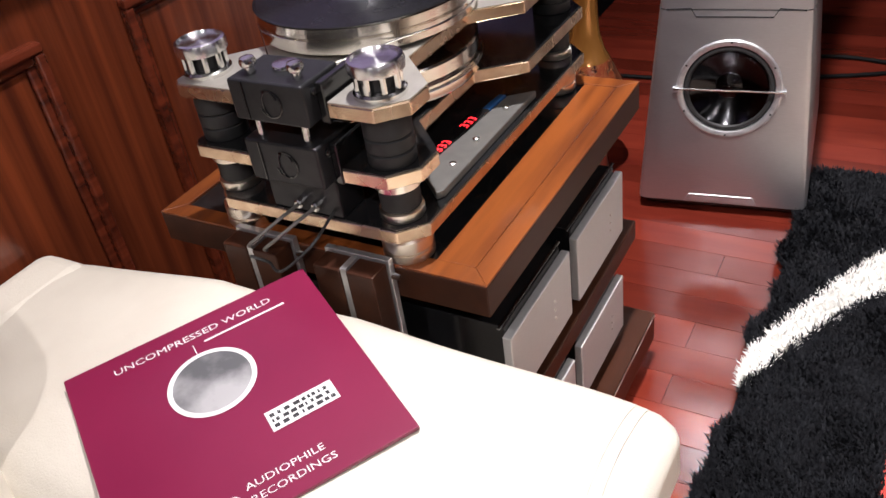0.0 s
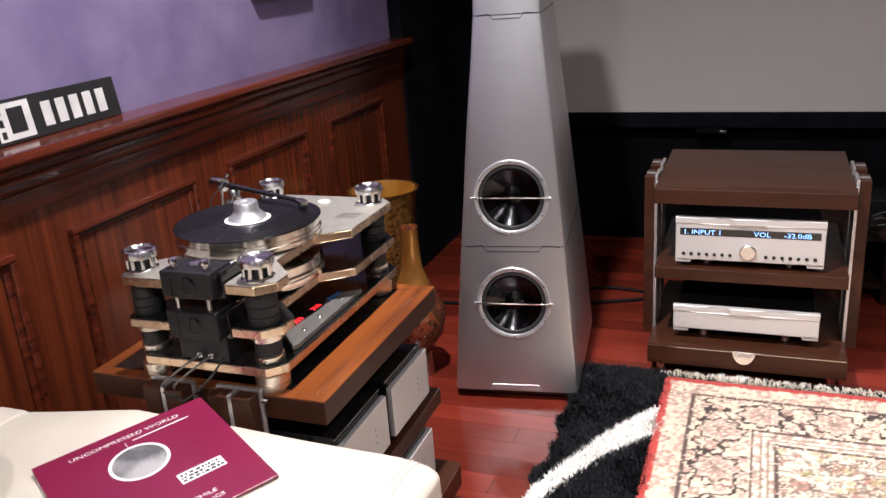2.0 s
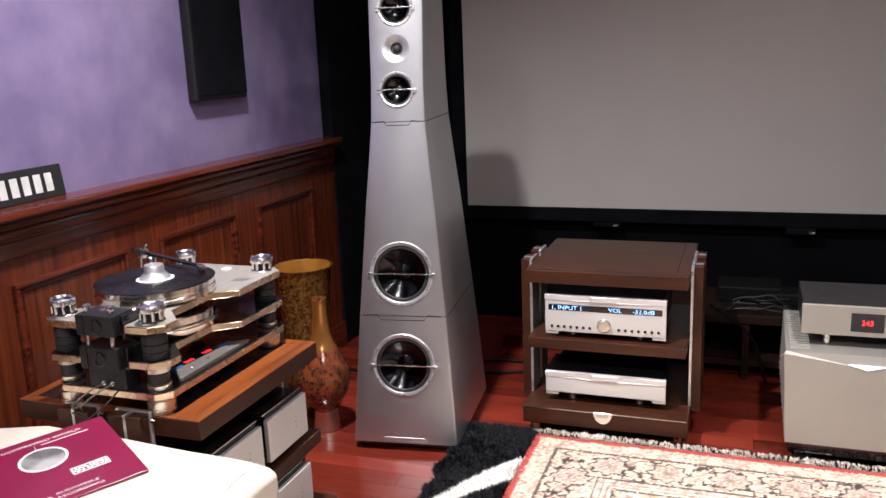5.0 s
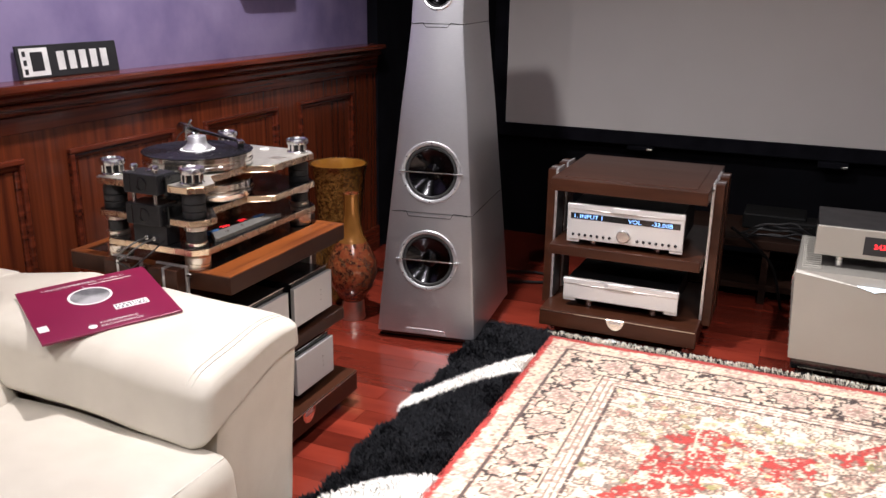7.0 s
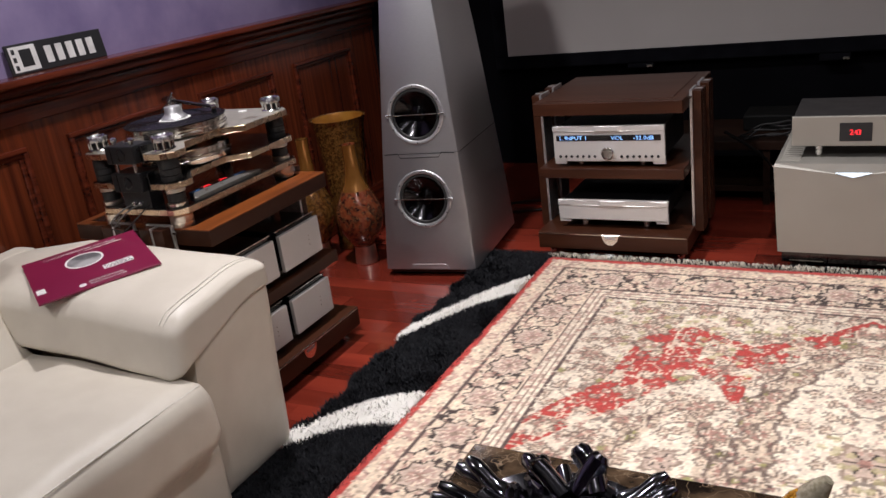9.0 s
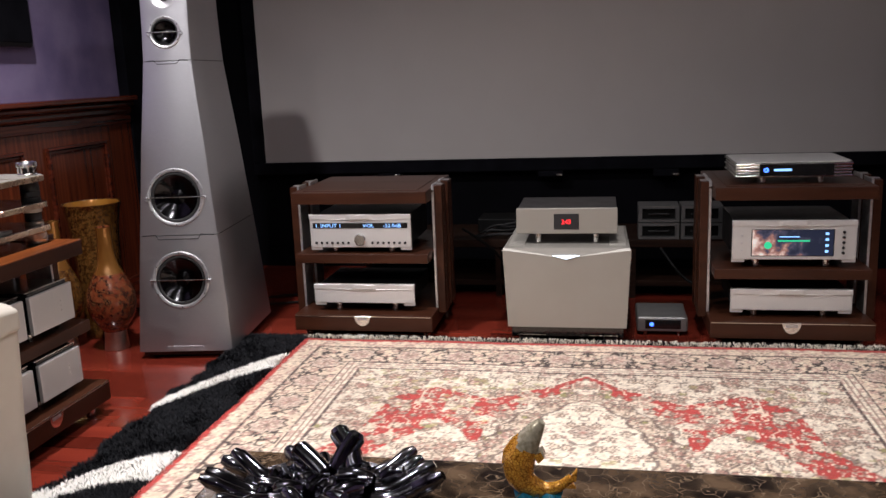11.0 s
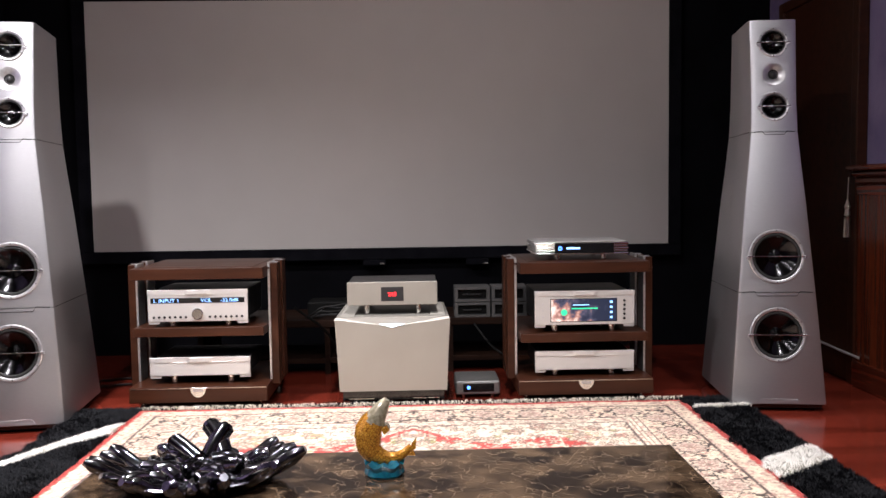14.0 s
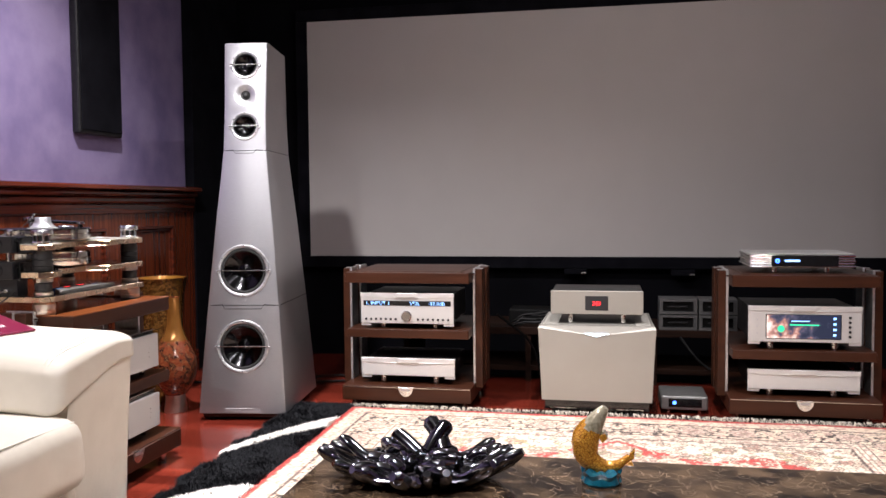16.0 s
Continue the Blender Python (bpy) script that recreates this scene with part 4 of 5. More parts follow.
def tt_plate(z0, z1, name, full=False, x0=TX0, x1=TX1, y0=TY0, y1=TY1, gap=None):
    c = 0.032
    if full:
        o = [(x0 + c, y0), (x1 - c, y0), (x1, y0 + c), (x1, y1 - c), (x1 - c, y1), (x0 + c, y1), (x0, y1 - c), (x0, y0 + c)]
    else:
        wx = 0.066
        o = [(x0 + c * 0.3, y0), (gap[0], y0), (gap[0], y0 + 0.072), (gap[1], y0 + 0.072), (gap[1], y0), (x1 - c, y0), (x1, y0 + c), (x1, y0 + 0.075), (x1 - wx, y0 + 0.075 + wx),
             (x1 - wx, 1.36 - 0.02), (x1, 1.36 + 0.03), (x1, y1 - c), (x1 - c, y1), (x0 + c, y1), (x0, y1 - c), (x0, 1.39), (x0 + wx, 1.34), (x0 + wx, y0 + 0.14), (x0, y0 + 0.075), (x0, y0 + c * 0.3)]
    p = part(name, prism(o, z0, z1, 0.0012), M_copper, tt, "plate with polished copper edges")
    cx, cy = (x0 + x1) / 2, (y0 + y1) / 2
    inset = [(a + (cx - a) * 0.012, b + (cy - b) * 0.009) for a, b in o]
    part("plate_top", prism(inset, z1 + 0.0002, z1 + 0.0016), M_plate if name == "upper_plate" else M_black, p, "grey anodised surface" if name == "upper_plate" else "gloss black surface")
    return p


tt_plate(0.684, 0.702, "lower_plate", full=True)
tt_plate(0.764, 0.782, "middle_plate", gap=(-0.754, -0.616))
tt_plate(0.854, 0.872, "upper_plate", gap=(-0.752, -0.616))
KNOBS = [(-0.838, 1.082), (-0.566, 1.082), (-0.566, 1.588), (-0.846, 1.600)]
for x, y in KNOBS:
    part("suspension_sleeve", lathe([(0.030, 0.784), (0.031, 0.786), (0.031, 0.800), (0.028, 0.802), (0.031, 0.804), (0.031, 0.820), (0.028, 0.822), (0.031, 0.824), (0.031, 0.838), (0.028, 0.853)], 24, None, x, y), M_rubber, tt, smooth=True)
    part("lower_sleeve", lathe([(0.029, 0.7040), (0.030, 0.706), (0.030, 0.716), (0.026, 0.718)], 24, None, x, y), M_champ, tt, smooth=True)
    part("black_sleeve", lathe([(0.026, 0.7185), (0.027, 0.72), (0.027, 0.745), (0.024, 0.747)], 24, None, x, y), M_rubber, tt, smooth=True)
    part("collar", lathe([(0.025, 0.7475), (0.030, 0.749), (0.030, 0.760), (0.026, 0.7635)], 24, None, x, y), M_champ, tt, smooth=True)
    part("foot", lathe([(0.033, 0.642), (0.035, 0.645), (0.035, 0.656), (0.032, 0.657), (0.032, 0.660), (0.035, 0.661), (0.035, 0.676), (0.028, 0.6835)], 28, None, x, y), M_champ, tt, smooth=True)
    kb = part("levelling_knob", lathe([(0.033, 0.874), (0.033, 0.879), (0.030, 0.882), (0.022, 0.8825)], 28, None, x, y), M_chrome, tt, smooth=True)
    part("knob_core", lathe([(0.021, 0.8828), (0.021, 0.900)], 20, None, x, y), M_blackmetal, kb)
    for k in range(8):
        a = 2 * math.pi * k / 8
        part("pillar", lathe([(0.0045, 0.8826), (0.0045, 0.902)], 8, None, x + 0.0255 * math.cos(a), y + 0.0255 * math.sin(a)), M_chrome, kb)
    part("knob_cap", lathe([(0.030, 0.9022), (0.034, 0.904), (0.035, 0.914), (0.033, 0.919), (0.029, 0.920), (0.027, 0.917), (0.012, 0.9165), (0.001, 0.918)], 32, None, x, y), M_spun, kb, smooth=True)

PX, PY = -0.722, 1.300
part("lower_platter", lathe([(0.135, 0.787), (0.152, 0.790), (0.155, 0.794), (0.155, 0.812), (0.150, 0.815), (0.153, 0.818), (0.153, 0.835), (0.150, 0.838), (0.02, 0.838)], 72, None, PX, PY), M_platter, tt, smooth=True)
part("spindle_block", lathe([(0.05, 0.8382), (0.05, 0.8760)], 24, None, PX, PY), M_blackmetal, tt)
up = part("upper_platter", lathe([(0.120, 0.8765), (0.150, 0.8775), (0.156, 0.881), (0.156, 0.898), (0.153, 0.900), (0.156, 0.902), (0.156, 0.914), (0.153, 0.9165), (0.02, 0.9165)], 72, None, PX, PY), M_platter, tt, smooth=True)
rec = empty("vinyl_record", pose(PX, PY, 0.9168), "black vinyl record lying on the platter", "record")
part("disc", lathe([(0.1585, 0.0004), (0.1590, 0.0012), (0.157, 0.0020), (0.060, 0.0020), (0.050, 0.0018), (0.001, 0.0018)], 72), M_vinyl, rec, smooth=True)
prof = []
for k in range(26):
    r = 0.154 - k * 0.0034
    prof += [(r, 0.00202), (r - 0.0008, 0.0024), (r - 0.0016, 0.00202)]
part("groove_area", lathe(prof, 64, cap=False), M_vinyl, rec, smooth=True)
part("label_ring", lathe([(0.050, 0.0021), (0.050, 0.0026), (0.038, 0.0026), (0.038, 0.0021)], 48, cap=False), M_white, rec)
part("label", lathe([(0.0378, 0.0021), (0.0378, 0.0024), (0.001, 0.0024)], 40), M_plate, rec)
clamp = solo("record_clamp", lathe([(0.042, 0.0), (0.042, 0.004), (0.037, 0.008), (0.031, 0.014), (0.0265, 0.021), (0.0262, 0.036), (0.0245, 0.0385), (0.013, 0.0385), (0.012, 0.0365), (0.001, 0.0365)], 40),
             M_ring, "turned metal record clamp on a record", "record clamp", pose(PX, PY, 0.9195), smooth=True)
# belts
for z, yy in ((0.891, 1.062), (0.806, 1.062)):
    pts = []
    for k in range(40):
        a = math.radians(-40 + 260 * k / 39)
        pts.append((PX + 0.157 * math.cos(a), PY + 0.157 * math.sin(a), z))
    pts = [(-0.690 + 0.016, yy, z)] + pts + [(-0.690 - 0.016, yy, z), (-0.690 + 0.016, yy, z)]
    part("drive_belt", tube(pts, 0.0011, 6), M_chrome, tt)
# motors
for z0, z1 in ((0.846, 0.900), (0.760, 0.818)):
    mo = part("motor_block", box(-0.748, -0.634, 1.022, 1.098, z0, z1, bev=0.003), M_blackmetal, tt, "square black motor housing")
    part("groove", box(-0.7255, -0.7235, 1.0205, 1.0225, z0 + 0.002, z1 - 0.002), M_black, mo)
    zc = (z0 + z1) / 2
    for sgn in (0, 180):
        pts = [(-0.686 + 0.014 * math.cos(math.radians(a + sgn)) * (1.25 if sgn else 0.8), 1.0212, zc + 0.018 * math.sin(math.radians(a + sgn))) for a in range(20, 320, 20)]
        part("emblem_ring", tube(pts, 0.0012, 5), M_black, mo)
    for q in (0.02, 0.055):
        part("side_bolt", lathe([(0.005, 0), (0.005, 0.003), (0.003, 0.004)], 10), M_black, mo, m=pose(-0.634, 1.022 + q, z1 - 0.014, 0, 90, 0))
    part("back_frame", box(-0.634, -0.622, 1.046, 1.110, z0 - 0.004, z1 - 0.004, bev=0.002), M_black, mo)
for x in (-0.726, -0.654):
    part("terminal_post", lathe([(0.006, 0.900), (0.006, 0.908), (0.010, 0.910), (0.011, 0.915), (0.009, 0.920), (0.004, 0.922)], 16, None, x, 1.044), M_chrome, tt, smooth=True)
    part("motor_pin", lathe([(0.005, 0.8181), (0.005, 0.8459)], 10, None, x, 1.036), M_chrome, tt)
part("motor_pulley", lathe([(0.016, 0.9002), (0.016, 0.902), (0.014, 0.904), (0.016, 0.906), (0.003, 0.907)], 20, None, -0.690, 1.068), M_chrome, tt, smooth=True)
part("motor_base", box(-0.748, -0.634, 1.0445, 1.096, 0.7042, 0.7595, bev=0.002), M_blackmetal, tt)
for x in (-0.695, -0.668):
    part("socket", lathe([(0.007, 0), (0.007, 0.012), (0.005, 0.014)], 12), M_chrome, tt, m=pose(x, 1.0445, 0.722, 90))
    w = smooth_path([(x, 1.030, 0.722), (x - 0.01, 1.005, 0.716), (x - 0.03, 0.985, 0.700), (x - 0.06, 0.985, 0.676), (x - 0.075, 1.00, 0.659)])
    part("power_lead", tube(w, 0.0025, 8), M_panel, tt, "grey power lead")
part("power_lead", tube(smooth_path([(-0.645, 1.043, 0.716), (-0.655, 0.995, 0.690), (-0.70, 0.975, 0.652), (-0.735, 0.99, 0.648), (-0.76, 0.985, 0.656)]), 0.0022, 6), M_rubber, tt, "thin black lead")
# speed display on the lower plate
dis = part("speed_panel", prism([(-0.584, 1.165), (-0.537, 1.120), (-0.530, 1.130), (-0.530, 1.430), (-0.566, 1.402)], 0.7045, 0.716, 0.001), M_panel, tt, "grey control panel")
dblue = mat("blue_panel", (0.02, 0.09, 0.25), 0.4, 0.0, scale=40)
part("blue_panel", prism([(-0.600, 1.165), (-0.585, 1.166), (-0.5675, 1.402), (-0.580, 1.402)], 0.7045, 0.7175, 0.001), dblue, dis)
dkw = part("dark_window", prism([(-0.608, 1.200), (-0.582, 1.200), (-0.570, 1.350), (-0.594, 1.350)], 0.7047, 0.7185, 0.001), M_black, dis)
for yy in (1.212, 1.286):
    writing("red_digits", "333", 0.020, M_led_red, dkw, pose(-0.581 + (yy - 1.2) * 0.05, yy, 0.7187, 0, 0, 86), sx=1.15)
for yy in (1.19, 1.26, 1.36):
    part("button", lathe([(0.005, 0.716), (0.005, 0.720), (0.003, 0.721)], 10, None, -0.548, yy), M_chrome, dis)
# tone arm on the upper rear plate
arm = empty("tone_arm", pose(-0.866, 1.466, 0.8737), "black tone arm with chrome pivot resting over a record", "tone arm")
part("pivot_base", lathe([(0.034, 0.0052), (0.034, 0.014), (0.024, 0.017), (0.024, 0.034), (0.018, 0.037)], 28), M_chrome, arm, smooth=True)
part("pivot_tower", lathe([(0.015, 0.0372), (0.015, 0.055), (0.011, 0.062), (0.003, 0.064)], 20), M_chrome, arm, smooth=True)
part("bridge", tube([(-0.030, -0.01, 0.016), (-0.028, -0.008, 0.070), (-0.012, 0.0, 0.098)], 0.004, 10), M_chrome, arm)
d = Vector((0.228, -0.076, -0.006))
part("arm_tube", tube([(-0.035, 0.013, 0.069), (0, 0, 0.068), tuple(Vector((0, 0, 0.068)) + d)], 0.0055, 12, radii=[0.006, 0.007, 0.0050]), M_black, arm, smooth=True)
part("counterweight", tube([(-0.075, 0.028, 0.066), (-0.036, 0.0135, 0.067)], 0.017, 20), M_chrome, arm, smooth=True)
tip = Vector((0, 0, 0.068)) + d
part("headshell", box(-0.012, 0.026, -0.009, 0.009, -0.006, 0.004, bev=0.002), M_chrome, arm, m=Matrix.Translation(tip) @ pose(0, 0, 0, 0, 0, -40))
part("cartridge", box(-0.004, 0.016, -0.007, 0.007, -0.0185, -0.0065, bev=0.002), M_black, arm, m=Matrix.Translation(tip) @ pose(0, 0, 0, 0, 0, -40))
part("arm_board", lathe([(0.05, -0.0005), (0.05, 0.004), (0.046, 0.005)], 28), M_blackmetal, arm)
part("arm_lead", tube(smooth_path([(-0.01, -0.01, 0.075), (-0.04, -0.03, 0.05), (-0.05, -0.04, 0.01)]), 0.0015, 6), M_rubber, arm)
part("spirit_level", lathe([(0.015, 0.874), (0.015, 0.8768), (0.001, 0.8772)], 24, None, -0.690, 1.585), M_white, tt, "round white bubble level")
for k in range(3):
    part("small_print", box(-0.600 + 0.0, -0.548, 1.47 + 0.014 * k, 1.476 + 0.014 * k, 0.8737, 0.8741), M_champ, tt)

# ---------- sofa ----------
sofa = empty("leather_sofa", pose(0, 0, 0), "cream leather sofa with padded arm and raised headrest", "sofa")


def arm_shape(p):
    # the top tilts towards the seat and the front; the pad is thin at its outer edge and hangs down at the inner one
    q = p.copy()
    out = min(1.0, max(0.0, (q.y - 0.60) / 0.36))
    thin = 0.46 + 0.54 * (1 - out) ** 1.3 if q.x > -0.60 else 1.0 - 0.3 * out
    q.z = 0.630 + (q.z - 0.630) * thin
    q.z += 0.002 - 0.0375 * (max(q.x, -0.80) + 0.618) + 0.0835 * (q.y - 0.769) - 0.16 * max(0.0, -0.80 - q.x)
    q.z -= 0.022 * max(0.0, (q.y - 0.83) / 0.13) ** 2
    t = max(0.0, (0.70 - q.y) / 0.10)
    q.z -= 0.016 * t * t
    q.y -= 0.030 * max(0.0, 0.60 - q.z) / 0.13 * (1 - out)
    f = max(0.0, (q.x + 0.27) / 0.12)
    q.z -= 0.014 * f * f
    return q


def drape(bm, points, lift=0.001):
    """Points (x, y) dropped onto the mesh from above."""
    tree = mathutils.bvhtree.BVHTree.FromBMesh(bm)
    out = []
    for x, y in points:
        hit = tree.ray_cast(Vector((x, y, 2.0)), Vector((0, 0, -1)))
        if hit[0]:
            out.append(hit[0] + Vector((0, 0, lift)))
    return out


pad = pillow(-1.13, -0.162, 0.600, 0.968, 0.475, 0.630, (34, 34, 34), 5.0, 0.002, 0.005, 3.0, arm_shape)
pad_seams = [drape(pad, [(-0.204 - 0.004 * math.sin(0.21 * k), 0.955 - 0.352 * k / 30) for k in range(31)]),
             drape(pad, [(-0.217 - 0.004 * math.sin(0.21 * k), 0.955 - 0.352 * k / 30) for k in range(31)])]
arm_pad = part("arm_pad", pad, M_leather, sofa, smooth=True)
for row in pad_seams:
    part("arm_seam", tube(row, 0.0016, 6), M_stitch, arm_pad)
part("arm_panel", pillow(-1.12, -0.202, 0.640, 0.960, 0.03, 0.575, (16, 16, 16), 14, 0, 0.003, 7.0,
                         lambda p: p + Vector((0.03 * (p.z - 0.03) / 0.5 * (p.x > -0.6), 0, -0.10 * max(0.0, (p.z - 0.40) / 0.175) * max(0.0, (0.92 - p.y) / 0.28)))), M_leather, sofa, smooth=True)
for k in range(2):
    y1, y0 = 0.635 - 0.86 * k, 0.635 - 0.86 * (k + 1)
    part("seat_cushion", pillow(-0.98, -0.098, y0 + 0.004, y1 - 0.004, 0.24, 0.445, (22, 22, 22), 4.0, 0.020, 0.010, 11.0 + k), M_leather, sofa, smooth=True)
    part("seat_seam", tube(smooth_path([(-0.128, y0 + 0.04, 0.428), (-0.121, y0 + 0.3, 0.436), (-0.121, y1 - 0.3, 0.436), (-0.128, y1 - 0.04, 0.428)]), 0.0022, 8), M_stitch, sofa)
    part("back_cushion", pillow(-1.10, -0.80, y0 + 0.004, y1 - 0.004, 0.36, 0.69, (26, 26, 26), 3.4, 0.010, 0.022, 21.0 + k,
                                lambda p: p + Vector((0.16 * max(0.0, (0.62 - p.z) / 0.25), 0, 0))), M_leather, sofa, smooth=True)
    part("headrest", pillow(-1.14, -0.80, y0 + 0.02, y1 + 0.035, 0.650, 0.885, (22, 22, 22), 4.2, 0.006, 0.008, 31.0 + k,
                            lambda p: p + Vector((-0.17 * (p.z - 0.66) / 0.24 * (p.x > -0.97), -0.06 * max(0.0, (p.z - 0.74) / 0.14) * (p.y > 0.5 or (p.y > -0.4 and p.y < -0.2)), 0))), M_leather, sofa, smooth=True)
part("base", box(-1.10, -0.150, -1.60, 0.64, 0.03, 0.245, bev=0.02, seg=3), M_leather, sofa)
part("arm_pad", pillow(-1.13, -0.125, -1.98, -1.62, 0.455, 0.632, (12, 12, 12), 3.6, 0.008, 0.006, 5.0), M_leather, sofa, smooth=True)
part("arm_panel", pillow(-1.12, -0.185, -1.97, -1.64, 0.03, 0.53, (8, 8, 8), 12), M_leather, sofa, smooth=True)
part("back_frame", box(-1.18, -1.06, -1.96, 0.955, 0.03, 0.60, bev=0.03, seg=3), M_leather, sofa)
for y in (-1.9, 0.88):
    for x in (-1.08, -0.24):
        part("leg", lathe([(0.02, 0), (0.024, 0.032)], 14, None, x, y), M_blackmetal, sofa)

# record sleeve on the arm
S = 0.313
slv = empty("record_sleeve", pose(-0.618, 0.769, 0.634, 4.3, -3.0, 58.5), "maroon record sleeve with white lettering lying on a sofa arm", "record sleeve")
part("card", box(-S / 2, S / 2, -S / 2, S / 2, 0, 0.0055, bev=0.0012), M_sleeve, slv)
ZT2 = 0.0060


def uv(u, v, r=0.0):
    return pose((u - 0.5) * S, (v - 0.5) * S, ZT2, 0, 0, r)


writing("title", "UNCOMPRESSED WORLD", 0.0145, M_white, slv, uv(0.175, 0.893), sx=1.20)
part("subtitle_bars", box(0.0, 0.105, 0, 0.0030, 0, 0.0003), M_white, slv, m=uv(0.52, 0.848))
writing("footer", "AUDIOPHILE", 0.0128, M_white, slv, uv(0.42, 0.110), sx=1.22)
writing("footer", "RECORDINGS", 0.0128, M_white, slv, uv(0.42, 0.055), sx=1.20)
part("round_mark", lathe([(0.010, 0), (0.010, 0.0003), (0.001, 0.0003)], 24), M_white, slv, m=uv(0.365, 0.085))
part("silver_rim", lathe([(0.052, 0), (0.052, 0.0004), (0.046, 0.0005), (0.046, 0)], 48, cap=False), M_white, slv, m=uv(0.48, 0.635))
M_grey = mat("grey_sphere_print", (0.45, 0.44, 0.44), 0.4, 0.2, (0.12, 0.12, 0.125), 9, contrast=(0.42, 0.6))
part("grey_disc", lathe([(0.0459, 0), (0.0459, 0.0003), (0.001, 0.0003)], 48), M_grey, slv, m=uv(0.48, 0.635))
part("pointer_line", box(-0.0006, 0.0006, 0, 0.018, 0, 0.0003), M_white, slv, m=uv(0.475, 0.800))
stk = part("price_sticker", box(-0.040, 0.040, -0.015, 0.015, 0, 0.0003), M_paper, slv, m=uv(0.71, 0.325))
rnd = random.Random(5)
for k in range(3):
    x = -0.036
    while x < 0.034:
        w = rnd.uniform(0.002, 0.008)
        part("sticker_bar", box(x, min(x + w, 0.037), -0.011 + 0.008 * k, -0.006 + 0.008 * k, 0.0003, 0.0005), M_dark, stk)
        x += w + rnd.uniform(0.002, 0.005)
part("barcode_sticker", box(-0.011, 0.011, -0.016, 0.016, 0, 0.0003), M_paper, slv, m=uv(0.055, 0.235))

# sign on the ledge
sgn = empty("name_plate_sign", pose(-1.226, 1.345, 1.1025, 0, -7, 0), "black plate with white characters leaning on a wall ledge", "sign")
part("plate", box(-0.004, 0.004, -0.197, 0.197, 0.0, 0.098, bev=0.002), M_dark, sgn)
part("white_square", box(0.0042, 0.0048, -0.186, -0.085, 0.008, 0.090), M_white, sgn)
part("dark_bar", box(0.005, 0.0054, -0.150, -0.105, 0.022, 0.078), M_dark, sgn)
for k in range(3):
    part("small_bar", box(0.005, 0.0054, -0.178, -0.166, 0.014 + 0.026 * k, 0.030 + 0.026 * k), M_dark, sgn)
for k in range(5):
    part("white_bar", box(0.0042, 0.0048, -0.052 + 0.044 * k, -0.024 + 0.044 * k, 0.020, 0.076), M_white, sgn)

# black wall loudspeakers above the ledge
for yc, z0 in ((2.42, 1.342), (0.785, 1.308)):
    w = empty("wall_loudspeaker", pose(-1.25, yc, z0), "slim black loudspeaker hung on a lilac wall", "wall loudspeaker", "black wall loudspeakers")
    hw = 0.178 if yc > 2 else 0.150
    part("cabinet", box(0.002, 0.045, -hw, hw, 0, 0.95, bev=0.012, seg=3), M_blackmetal, w)
    part("grille", box(0.0455, 0.052, -hw + 0.012, hw - 0.012, 0.02, 0.93, bev=0.003), M_fabric, w)

# ---------- table and its things ----------
TZ = 0.395
tbl = empty("coffee_table", pose(0, 0, 0), "low coffee table with polished dark brown marble top", "coffee table")
part("top", box(0.590, 1.912, -0.21, 0.605, TZ - 0.045, TZ, bev=0.006, seg=3), M_marble, tbl)
part("apron", box(0.66, 1.84, -0.14, 0.535, TZ - 0.105, TZ - 0.0455), M_black, tbl)
for x in (0.72, 1.78):
    for y in (-0.08, 0.475):
        part("leg", box(x - 0.045, x + 0.045, y - 0.045, y + 0.045, 0.032, TZ - 0.1055, bev=0.004), M_black, tbl)

rnd = random.Random(11)
CX, CY = 0.845, 0.405
bowl = empty("sculptural_bowl", pose(CX, CY, TZ), "dark metallic glazed bowl of tangled stubby tubes on a table", "bowl")
dish = lathe([(0.085, 0.0005), (0.105, 0.005), (0.135, 0.016), (0.155, 0.028), (0.150, 0.030), (0.130, 0.020), (0.095, 0.010), (0.001, 0.009)], 36)
for v in dish.verts:
    v.co.x, v.co.y = v.co.x * 1.08, v.co.y * 0.82
part("dish", dish, M_pewter, bowl, smooth=True)


def stub(pts, r):
    pts = smooth_path(pts, 5)
    n = len(pts)
    part("stub", tube(pts, r, 12, None, [r * (0.55 if k in (0, n - 1) else 1.0) for k in range(n)]), M_pewter, bowl, smooth=True)


for k in range(22):
    a = 2 * math.pi * k / 22 + rnd.uniform(-0.1, 0.1)
    end = abs(math.cos(a))
    r1 = 0.158 + 0.055 * end + rnd.uniform(-0.015, 0.012)
    z1 = 0.040 + 0.024 * end - 0.016 * max(0.0, math.sin(a)) + rnd.uniform(-0.006, 0.008)
    tw = rnd.uniform(-0.3, 0.3)
    ca, sa, cb, sb2 = math.cos(a), math.sin(a), math.cos(a + tw), math.sin(a + tw)
    stub([(1.08 * 0.085 * ca, 0.82 * 0.085 * sa, 0.016), (1.08 * 0.13 * (ca + cb) / 2, 0.82 * 0.13 * (sa + sb2) / 2, 0.022), (1.08 * r1 * cb, 0.82 * r1 * sb2, z1)], rnd.uniform(0.0125, 0.0175))
for k in range(26):
    a, b = rnd.uniform(0, 6.28), rnd.uniform(0, 6.28)
    r = rnd.uniform(0.02, 0.125)
    x, y, L = 1.05 * r * math.cos(a), 0.78 * r * math.sin(a), rnd.uniform(0.04, 0.075)
    z, lift = 0.022 + 0.10 * r, rnd.uniform(-0.004, 0.020)
    stub([(x, y, z), (x + L * 0.5 * math.cos(b), y + L * 0.5 * math.sin(b), z + lift * 0.6 + 0.006), (x + L * math.cos(b), y + L * math.sin(b), z + lift)], rnd.uniform(0.0125, 0.0175))
